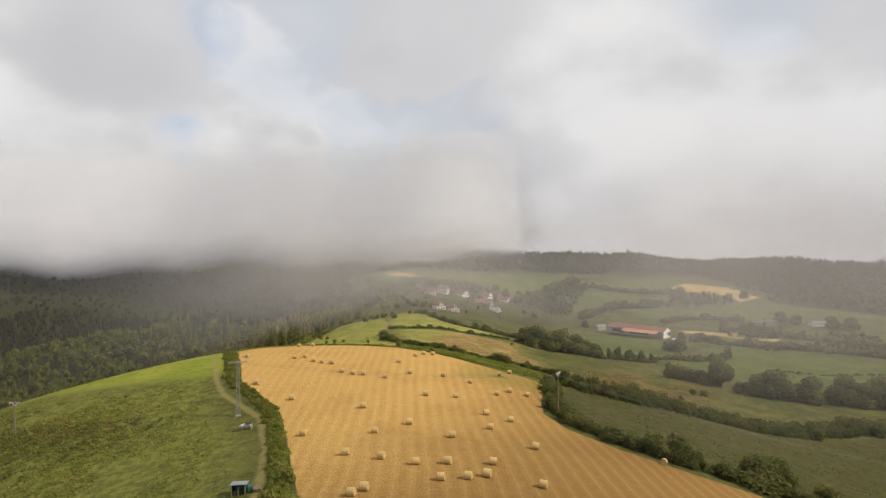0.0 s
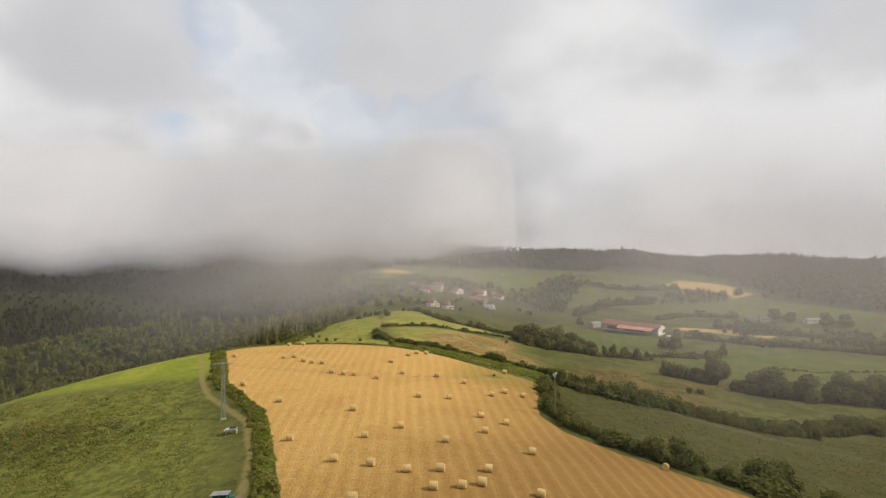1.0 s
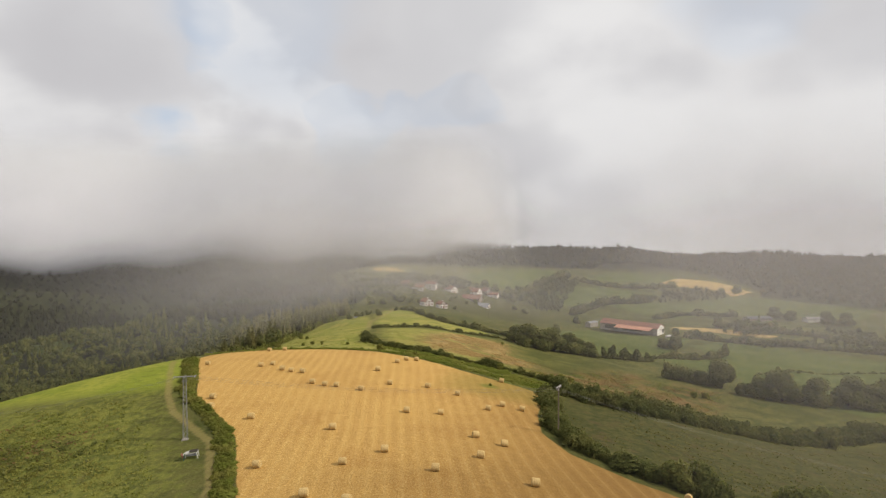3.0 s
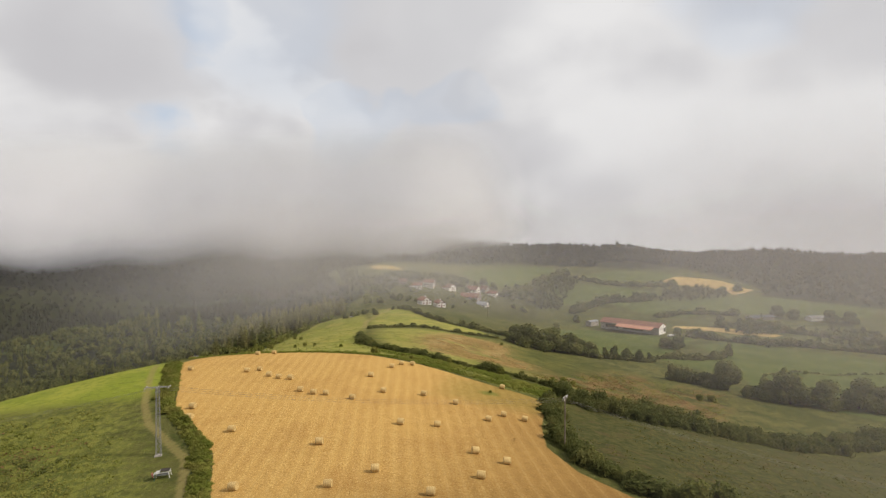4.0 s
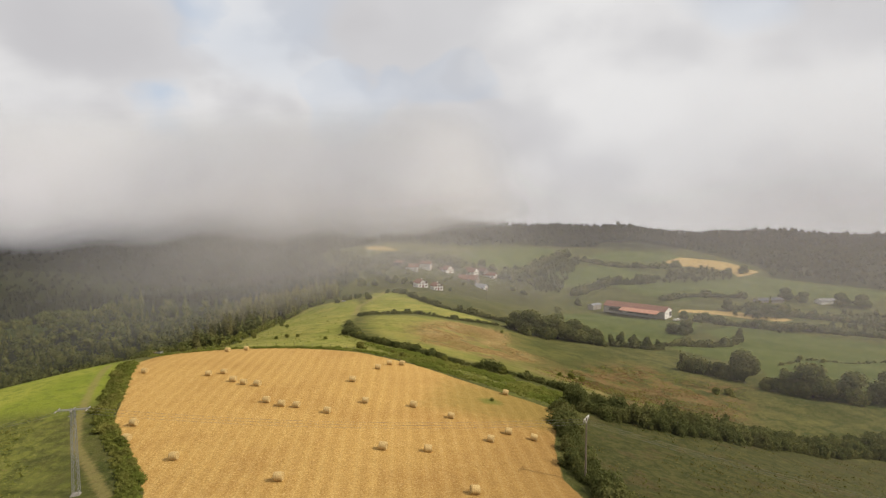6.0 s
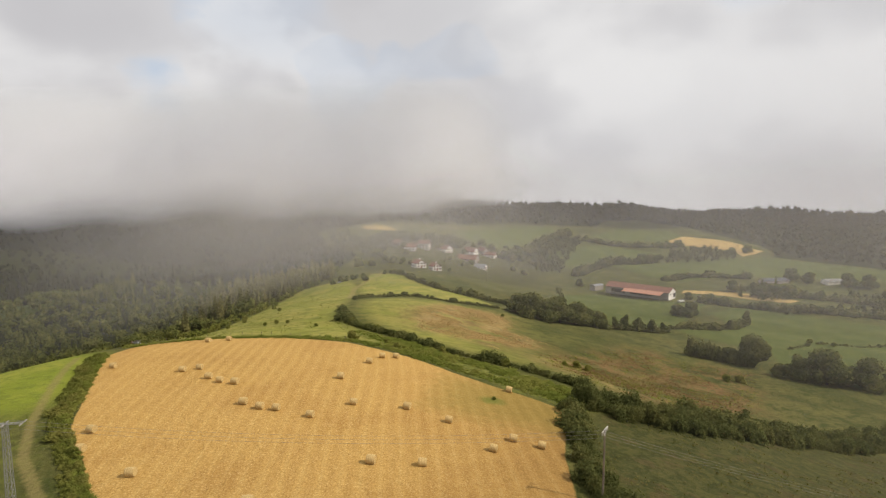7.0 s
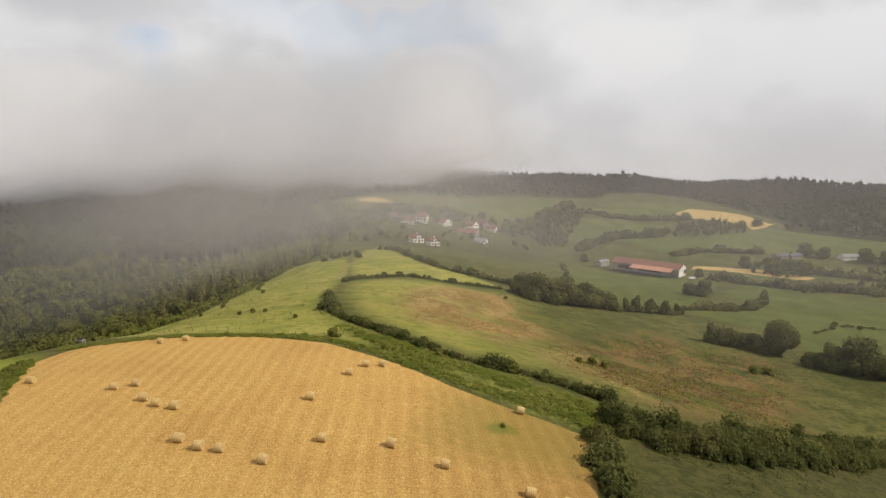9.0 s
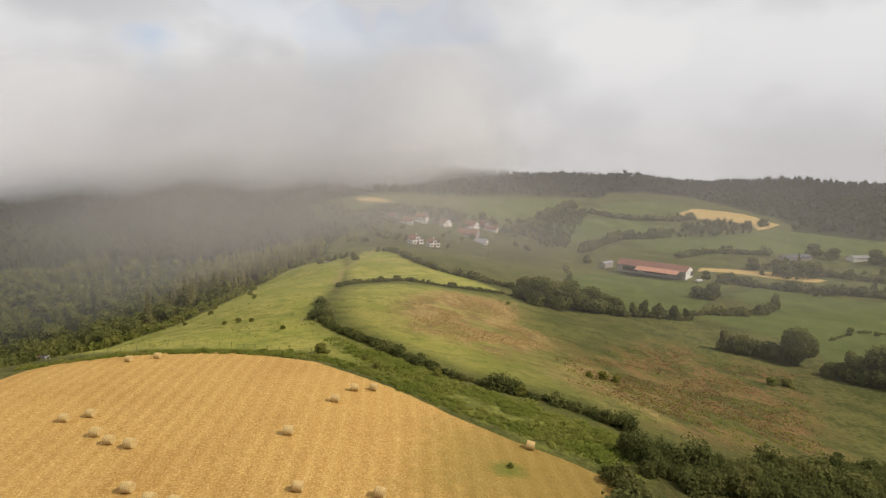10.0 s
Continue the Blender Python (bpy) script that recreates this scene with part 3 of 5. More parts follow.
def thing(name, label, category, m, group="", kind=""):
    ob = new(name)
    ob.empty_display_size = 0.3
    ob.matrix_world = m
    return tagged(ob, label, category, group, kind)


def on_ground(x, y, turn=0.0, scale=1.0, sink=0.0):
    return pose(x, y, ground_z(x, y) - sink, 0, 0, turn) @ Matrix.Diagonal((scale, scale, scale, 1))


def from_arrays(name, verts, faces, mat, parent=None, label=""):
    me = bpy.data.meshes.new(name)
    me.from_pydata(verts.tolist() if hasattr(verts, "tolist") else verts, [], faces.tolist() if hasattr(faces, "tolist") else faces)
    me.materials.append(mat)
    ob = new(name, me)
    if parent:
        ob.parent = parent
    if label:
        ob["label"] = label
    return ob


# ---- leaves ----
def leaf_quads(rng, centres, size, flat=0.0, outward=None):
    """One bent leaf clump (a quad folded by chance) round each centre."""
    n = len(centres)
    a = rng.normal(size=(n, 3))
    if outward is not None:
        a = a * 0.5 + outward * 1.25
    a[:, 2] += flat
    a /= np.linalg.norm(a, axis=1, keepdims=True) + 1e-9
    b = np.cross(a, rng.normal(size=(n, 3)))
    b /= np.linalg.norm(b, axis=1, keepdims=True) + 1e-9
    c = np.cross(a, b)
    s = (np.asarray(size) * rng.uniform(0.6, 1.35, n))[:, None]
    corners = [centres + s * (b * u + c * v * 0.8 + a * w) for u, v, w in ((-0.6, -0.5, -0.1), (0.55, -0.6, 0.15), (0.6, 0.5, -0.15), (-0.5, 0.6, 0.12))]
    verts = np.stack(corners, 1).reshape(-1, 3)
    faces = np.arange(4 * n).reshape(n, 4)
    return verts, faces


def crown_points(rng, n, h, spread_r, base, lobes=7):
    """Leaf clump places on the lobes of a broad crown, with the way outward."""
    k = rng.normal(size=(lobes, 3))
    k /= np.linalg.norm(k, axis=1, keepdims=True)
    tall = rng.uniform(0.0, 1.0, lobes) ** 1.5
    cen = k * np.array([spread_r * 0.6, spread_r * 0.6, 0]) * (1.05 - 0.5 * tall)[:, None]
    cen[:, 2] = base + (h - base) * (0.16 + 0.58 * tall)
    rad = rng.uniform(0.38, 0.62, lobes) * spread_r
    which = rng.integers(0, lobes, n)
    d = rng.normal(size=(n, 3))
    d /= np.linalg.norm(d, axis=1, keepdims=True)
    p = cen[which] + d * (rad[which] * rng.uniform(0.74, 1.12, n))[:, None] * np.array([1, 1, (h - base) / (2.1 * spread_r)])
    p[:, 2] = np.clip(p[:, 2], base * 0.75, h)
    return p, d


def icosphere(level):
    bm = bmesh.new()
    bmesh.ops.create_icosphere(bm, subdivisions=level, radius=1.0)
    v = np.array([x.co for x in bm.verts])
    f = np.array([[x.index for x in t.verts] for t in bm.faces])
    bm.free()
    return v, f


CORE = icosphere(1)
BALL = icosphere(2)


def lumpy_hull(points, ball, shrink=0.9):
    """A closed body of foliage just inside a cloud of leaf places."""
    mid = (points.max(0) + points.min(0)) / 2
    half = (points.max(0) - points.min(0)) / 2 + 1e-6
    way = (points - mid) / half
    far = np.linalg.norm(way, axis=1)
    way = way / (far[:, None] + 1e-9)
    near = way @ ball[0].T
    w = np.exp(28 * (near - 1))
    r = (w * far[:, None]).sum(0) / (w.sum(0) + 1e-9)
    return mid + ball[0] * (r * shrink)[:, None] * half


def cone_points(rng, n, h, spread_r, base):
    """Leaf clump places for a conifer."""
    f = rng.uniform(0, 1, n) ** 0.62
    tier = np.round(f * 9) / 9 * 0.6 + f * 0.4
    z = h - (h - base) * tier
    r = spread_r * tier * rng.uniform(0.6, 1.0, n)
    ang = rng.uniform(0, 2 * np.pi, n)
    p = np.stack([r * np.cos(ang), r * np.sin(ang), z - 0.12 * r], 1)
    d = np.stack([np.cos(ang), np.sin(ang), np.full(n, 0.4)], 1)
    return p, d


def trunk_mesh(bm, rng, h, r, limbs=5, reach=2.0):
    lean = Vector((rng.uniform(-0.05, 0.05) * h, rng.uniform(-0.05, 0.05) * h, h * 0.62))
    beam(bm, (0, 0, -0.5), lean * 0.5, r, 7, r * 0.75)
    beam(bm, lean * 0.5, lean, r * 0.75, 7, r * 0.35)
    for k in range(limbs):
        s = rng.uniform(0.35, 0.9)
        ang = rng.uniform(0, 2 * math.pi)
        tip = lean * s + Vector((math.cos(ang) * reach, math.sin(ang) * reach, h * rng.uniform(0.1, 0.25)))
        beam(bm, lean * s, tip, r * 0.38, 5, r * 0.1)


def make_tree(seed, label, h=9.0, spread_r=4.0, base=1.6, leaves=900, size=0.75, mat=None, lobes=8, conifer=False, group="hedgerow trees", name="tree"):
    rng = np.random.default_rng(seed)
    ob = thing(name, label, "tree" if name == "tree" else "bush", pose(0, 0, -900), group)
    bm = bmesh.new()
    trunk_mesh(bm, rng, h, 0.035 * h if not conifer else 0.02 * h, 6 if not conifer else 0, spread_r * 0.6)
    part("trunk", bm, M_BARK, ob, "brown bark trunk")
    p, d = cone_points(rng, leaves, h, spread_r, base) if conifer else crown_points(rng, leaves, h, spread_r, base, lobes)
    v, f = leaf_quads(rng, p, size, 0.3, d)
    body = lumpy_hull(p, BALL, 0.82)
    faces = f.tolist() + (BALL[1] + len(v)).tolist()
    from_arrays("crown", np.concatenate([v, body]), faces, mat or M_LEAF, ob, "dense uneven green crown")
    return ob


def plant(template, spots, rng):
    """Stand the template at the first spot and copies at the others: x, y, scale."""
    for k, (x, y, s) in enumerate(spots):
        m = on_ground(x, y, rng.uniform(0, 360), 1.0, 0.1) @ Matrix.Diagonal((s * rng.uniform(0.9, 1.15), s * rng.uniform(0.9, 1.15), s, 1))
        if k == 0:
            template.matrix_basis = m
        else:
            made = template.copy()
            scene.collection.objects.link(made)
            for child in template.children:
                c = child.copy()
                scene.collection.objects.link(c)
                c.parent = made
            made.matrix_basis = m


# ---- round bales ----
BALES_CREST = [(-50.3, 152.6), (-63.6, 183.5), (-47.0, 179.0), (-44.0, 180.4), (-39.8, 174.3), (-36.8, 172.1), (-33.5, 171.0), (-28.8, 161.2),
               (-25.3, 159.1), (-22.3, 158.5), (-15.9, 155.8), (-9.4, 161.6), (-13.7, 174.9), (0.2, 161.2), (7.5, 156.9), (14.1, 147.4),
               (17.9, 152.3), (22.4, 151.0), (20.8, 177.4), (-9.1, 186.9), (-6.7, 192.3), (-3.5, 193.2), (-53.2, 209.0), (-48.7, 211.3), (-48.5, 146.6)]
BALES_SLOPE = [(-37.1, 138.9), (-18.3, 129.9), (-4.2, 140.4), (3.1, 140.4), (9.6, 126.4), (14.6, 122.4), (9.6, 114.9), (-7.0, 116.9), (1.8, 107.9),
               (-13.5, 111.9), (-28.2, 113.9), (16.9, 103.4), (-17.3, 100.4), (-10.6, 96.9), (-4.5, 93.4), (0.8, 93.4), (8.3, 93.4), (6.9, 87.9),
               (3.9, 86.9), (-0.3, 86.4), (-11.7, 83.9), (-13.4, 82.4), (15.1, 84.9), (41.8, 106.8)]


def make_bale(seed, slump):
    """A round bale lying on its side, axis along x: netted body and two coiled ends."""
    rng = np.random.default_rng(seed)
    ob = thing("round_bale", "round golden straw bale lying on the stubble", "hay bale", pose(0, 0, 0), "round bales on the stubble")
    bm = bmesh.new()
    rings, sides, r = 9, 28, 0.62
    grid = []
    for i in range(rings):
        u = i / (rings - 1) * 2 - 1
        shrink = 1 - 0.07 * abs(u) ** 6 + 0.012 * math.sin(9 * u + seed)
        row = []
        for k in range(sides):
            a = 2 * math.pi * k / sides
            rr = r * shrink * (1 + 0.015 * math.sin(3 * a + seed) + rng.uniform(-0.008, 0.008))
            z = max(rr * math.sin(a), -r * (1 - slump))
            row.append(bm.verts.new((u * 0.60, rr * math.cos(a), z + r * (1 - slump))))
        grid.append(row)
    for i in range(rings - 1):
        for k in range(sides):
            bm.faces.new((grid[i][k], grid[i + 1][k], grid[i + 1][(k + 1) % sides], grid[i][(k + 1) % sides]))
    part("straw_body", bm, M_BALE, ob, "net-wrapped straw", True)
    for side in (-1, 1):
        bm = bmesh.new()
        loops = []
        for q, (rad, push) in enumerate(((0.575, 0.0), (0.42, 0.02), (0.22, 0.0), (0.07, -0.02))):
            loops.append([bm.verts.new((side * (0.60 + push), rad * math.cos(2 * math.pi * k / 20),
                                        max(rad * math.sin(2 * math.pi * k / 20), -r * (1 - slump)) + r * (1 - slump))) for k in range(20)])
        for la, lb in zip(loops, loops[1:]):
            for k in range(20):
                bm.faces.new((la[k], la[(k + 1) % 20], lb[(k + 1) % 20], lb[k]))
        bm.faces.new(loops[-1])
        bmesh.ops.recalc_face_normals(bm, faces=bm.faces)
        part("coiled_end", bm, M_BALE_END, ob, "coiled straw end", True)
    return ob


def lay_bales():
    rng = np.random.default_rng(5)
    kinds = [make_bale(3, 0.05), make_bale(8, 0.09), make_bale(14, 0.03)]
    for k, (x, y) in enumerate(BALES_CREST + BALES_SLOPE):
        e = 0.5
        tilt_x = math.degrees(math.atan((ground_z(x, y + e) - ground_z(x, y - e)) / (2 * e)))
        tilt_y = -math.degrees(math.atan((ground_z(x + e, y) - ground_z(x - e, y)) / (2 * e)))
        turn = rng.normal(-9, 7)
        if k == len(BALES_CREST + BALES_SLOPE) - 1:
            turn = 60
        m = pose(x, y, ground_z(x, y) - 0.03, tilt_x, tilt_y, 0) @ pose(0, 0, 0, 0, 0, turn)
        s = rng.uniform(0.97, 1.08)
        m = m @ Matrix.Diagonal((s, s, s, 1))
        if k < 3:
            kinds[k].matrix_basis = m
        else:
            copy_thing(kinds[k % 3], m).scale = (s, s, s)


lay_bales()


# ---- hedges ----
def bush_meshes(mat, seed, leaves, size, lobes=12, up=0.25, core=CORE):
    """Six rounded, ragged bush shapes about one metre in reach, shared by all hedges of a kind."""
    out = []
    for k in range(6):
        rng = np.random.default_rng(seed + k)
        ang = rng.uniform(0, 2 * np.pi, lobes)
        lift = rng.uniform(0.0, 1.0, lobes)
        reach = 0.62 * np.sqrt(1 - 0.8 * lift) * rng.uniform(0.6, 1.1, lobes)
        cen = np.column_stack([np.cos(ang) * reach, np.sin(ang) * reach, 0.12 + 0.58 * lift])
        rad = rng.uniform(0.20, 0.40, lobes)
        which = rng.integers(0, lobes, leaves)
        way = rng.normal(size=(leaves, 3))
        way /= np.linalg.norm(way, axis=1, keepdims=True)
        p = cen[which] + way * (rad[which] * rng.uniform(0.7, 1.25, leaves))[:, None]
        p[:, 2] = np.maximum(p[:, 2], rng.uniform(-0.05, 0.12, leaves))
        v, f = leaf_quads(rng, p, size, up, way)
        body = lumpy_hull(p, core, 0.78)
        me = bpy.data.meshes.new("bush")
        me.from_pydata(np.concatenate([v, body]).tolist(), [], f.tolist() + (core[1] + len(v)).tolist())
        me.materials.append(mat)
        out.append(me)
    return out


BUSHES = {"hedge": bush_meshes(M_THICKET, 60, 600, 0.10, 16, 0.3), "far": bush_meshes(M_HEDGE, 70, 260, 0.17, 14, 0.3), "fern": bush_meshes(M_FERN, 80, 300, 0.125, 12, 1.0),
          "bramble": bush_meshes(M_BRAMBLE, 90, 300, 0.15, 12, 0.6)}


def hedge(name, label, line, wide, tall, gap, seed, kind="hedge", rows=1, ragged=0.35, holes=0.0, category="hedge"):
    """A hedge along a line: bushes of uneven size, each a part of it. gap: metres between bushes."""
    rng = np.random.default_rng(seed)
    pts = np.array(line, float)
    seg = np.linalg.norm(np.diff(pts, axis=0), axis=1)
    cum = np.r_[0, np.cumsum(seg)]
    ob = thing(name, label, category, pose(pts[0, 0], pts[0, 1], ground_z(*pts[0])))
    ox, oy, oz = ob.matrix_world.translation
    s = 0.0
    while s < cum[-1]:
        for r in range(rows):
            if rng.uniform() < holes:
                continue
            x, y = np.interp(s, cum, pts[:, 0]), np.interp(s, cum, pts[:, 1])
            i = min(max(int(np.searchsorted(cum, s)) - 1, 0), len(seg) - 1)
            way = (pts[i + 1] - pts[i]) / seg[i]
            off = ((r + 0.5) / rows - 0.5) * wide * 0.75 + rng.normal(0, 0.08 * wide)
            x, y = x - way[1] * off + rng.normal(0, 0.15 * gap), y + way[0] * off
            k = math.exp(rng.normal(0, ragged))
            rx = 0.66 * wide / rows * k * rng.uniform(0.85, 1.25)
            ry = 0.62 * wide / rows * k * rng.uniform(0.85, 1.2)
            rz = tall * min(k, 1.7) * rng.uniform(0.85, 1.15)
            b = new("bush", BUSHES[kind][int(rng.integers(0, 6))])
            b.parent = ob
            b.matrix_basis = pose(x - ox, y - oy, ground_z(x, y) - oz - 0.1, 0, 0, rng.uniform(0, 360)) @ Matrix.Diagonal((rx, ry, rz, 1))
        s += gap * rng.uniform(0.7, 1.3)
    return ob


def build_hedges():
    hedge("hedge", "dark bushy hedge winding along the grassy ridge", [(-31, 291), (-25, 262), (-17, 244), (-7, 230), (1, 216), (11, 206), (20, 202.5), (29, 200), (36, 196), (41, 193)], 3.0, 1.8, 1.4, 1, holes=0.06)
    hedge("hedge", "tall overgrown hedge below the stubble field", [(37, 180), (48, 177.5), (60, 180), (75, 188), (95, 200.5), (116, 212), (140, 225), (175, 240), (215, 250)], 13.5, 3.0, 1.5, 2, rows=4, ragged=0.3)
    hedge("hedge", "thick hedge beside the lower corner of the stubble", [(33, 173), (31.5, 164), (29, 150), (28, 138), (31, 127), (37.5, 117.5), (46, 110.5), (56, 107), (66, 104), (84, 97)], 5.0, 2.0, 1.5, 3, "hedge", rows=2, ragged=0.4)
    hedge("hedge", "broken line of bushes across the high pasture", [(-31, 331), (-24, 350), (-9, 362), (7, 365), (29, 367), (49, 371)], 2.2, 1.5, 1.3, 4, "far", holes=0.08)
    hedge("hedge", "dark hedge climbing to the farm houses", [(-22, 500), (-12, 476), (-3, 456), (20, 418), (38, 406), (56, 394)], 3.6, 2.6, 2.0, 5, "far", holes=0.1)
    hedge("hedge", "broad scrubby hedge between farm track and stubble", [(-74.5, 197), (-66.2, 175), (-58.2, 156), (-50.7, 146.4), (-42.4, 135), (-36.4, 121.3), (-32.4, 109), (-27.9, 95), (-22.9, 78)], 3.5, 0.75, 0.9, 6, "bramble", rows=3, ragged=0.3)
    hedge("hedge", "thick bushes joining the slender ash trees", [(92, 376), (104, 380), (119, 384), (134, 384), (147, 389)], 4.6, 3.4, 1.8, 20, "far")
    hedge("verge_scrub", "ferny green bank along the stubble and its farm track", [(-72.5, 196), (-63, 172), (-56.5, 154), (-48.5, 145), (-39.5, 132), (-33.5, 115), (-28, 97), (-23, 82)], 2.6, 0.55, 0.9, 21, "fern", 2, 0.3, category="scrub")
    hedge("hedge", "hedge dividing the green meadows", [(150, 396), (174, 403), (195, 408), (210, 420)], 5, 3.8, 2.2, 7, "far")
    hedge("hedge", "dense dark bushes beside the meadow oak", [(129, 322), (136, 320), (143, 317), (150, 314)], 5.5, 4.6, 1.8, 22, "far", rows=2)
    hedge("hedge", "low hedge across the meadow", [(196, 352), (221, 370), (245, 372), (300, 380)], 1.6, 1.1, 2.0, 8, "far", holes=0.2)
    hedge("hedge", "hedge beside the meadow below the barn", [(225, 507), (250, 482), (285, 468), (320, 452), (370, 420)], 6, 4.6, 2.6, 9, "far")
    hedge("hedge", "field hedge above the barn", [(236, 604), (262, 615), (290, 610), (315, 600)], 8, 5.0, 2.4, 10, "far")
    hedge("hedge", "tree-grown hedge under the ripe field", [(160, 650), (182, 668), (206, 684), (232, 682), (262, 686)], 9, 7.0, 3.0, 11, "far", rows=2)
    hedge("hedge", "hedge under the high meadow", [(212, 806), (236, 779), (265, 770), (294, 765), (325, 770)], 8, 6.0, 3.4, 12, "far")
    hedge("hedge", "hedge behind the village meadow", [(100, 705), (130, 740), (150, 780), (200, 850)], 8, 6, 3.6, 13, "far")
    hedge("hedge", "low hedge on the valley slope", [(75, 420), (95, 455), (110, 500), (120, 560)], 3.5, 2.2, 3.2, 14, "far", holes=0.35)
    hedge("hedge", "dark hedge line past the far farm", [(310, 520), (350, 500), (400, 470), (470, 440)], 6, 5, 3.0, 17, "far")
    hedge("verge_scrub", "bracken and grass on the bank beside the stubble", [(-74, 208), (-64, 214), (-52, 217.5), (-40, 217), (-26, 215), (-15, 211.5), (-4, 202), (8, 191), (20, 184), (33, 178)], 5.0, 0.5, 1.2, 15, "fern", 3, 0.3, category="scrub")
    hedge("verge_scrub", "rough brambly bank between hedge and stubble", [(-10, 221), (1, 208), (11, 199), (23, 192), (35, 187), (44, 180)], 7.5, 0.42, 1.1, 16, "fern", 4, 0.4, category="scrub")


build_hedges()


def scatter(poly, n, seed):
    rng = np.random.default_rng(seed)
    q = np.array(poly)
    out = []
    lo, hi = q.min(0), q.max(0)
    while len(out) < n:
        c = rng.uniform(lo, hi, (n * 2, 2))
        out.extend(c[within(poly, c[:, 0], c[:, 1])].tolist())
    return np.array(out[:n]), rng


def ground_tufts(name, label, poly, n, leaves, size, tall, seed, mat, fade=6.0):
    """Tussocks and bracken fronds over a piece of ground, as one body of stuff."""
    at, rng = scatter(poly, n, seed)
    keep = np.array([noise.noise(Vector((x * 0.06, y * 0.06, seed))) for x, y in at]) > -0.12
    keep &= outline_distance(poly, at[:, 0], at[:, 1]) > rng.uniform(0, fade, len(at))
    at = at[keep]
    c = np.repeat(at, leaves, 0) + rng.normal(0, 0.55, (len(at) * leaves, 2))
    big = np.repeat(rng.uniform(0.4, 1.3, len(at)), leaves)
    z = height(c[:, 0], c[:, 1]) + rng.uniform(0, tall, len(c)) * big
    v, f = leaf_quads(rng, np.column_stack([c, z]), size * big, 1.8)
    return tagged(from_arrays(name, v, f, mat), label, "scrub", kind="stuff")


ground_tufts("bracken", "tussocks of bracken and rough grass on the hill slope", SCRUB_SLOPE, 24000, 5, 0.26, 0.28, 21, M_BRAMBLE, 22.0)
ground_tufts("bramble", "dark bramble clumps on the hill slope", [(-150, 90), (-150, 150), (-110, 152), (-66, 152), (-60, 138), (-64, 100)], 5200, 6, 0.30, 0.40, 22, M_THICKET, 20.0)
ground_tufts("bracken", "bracken and bramble on the bank below the stubble", VERGE, 3600, 5, 0.32, 0.42, 23, M_FERN)
ground_tufts("grass_tussocks", "dark tussocks in the dry pasture", BROWN_SLOPE, 5200, 3, 0.24, 0.2, 24, M_FERN)
ground_tufts("dry_grass", "sun-bleached grass tussocks in the dry pasture", BROWN_PASTURE, 11000, 4, 0.24, 0.14, 27, M_DRY_GRASS, 12.0)
ground_tufts("bracken", "dead brown bracken across the dry pasture", BROWN_SLOPE, 8000, 4, 0.24, 0.16, 28, M_DEAD_BRACKEN, 14.0)
ground_tufts("bracken", "withered brown bracken on the hill slope", [(-118, 128), (-112, 146), (-84, 150), (-62, 144), (-66, 128), (-92, 118)], 1500, 4, 0.26, 0.3, 29, M_DEAD_BRACKEN, 12.0)
ground_tufts("grass_tussocks", "tussocks in the rough pasture under the hedge", LOW_PASTURE, 8000, 3, 0.26, 0.24, 25, M_RANK)
ground_tufts("grass_tussocks", "tussocks on the grassy ridge", RIDGE_MEADOW, 1500, 3, 0.28, 0.14, 26, M_FERN)


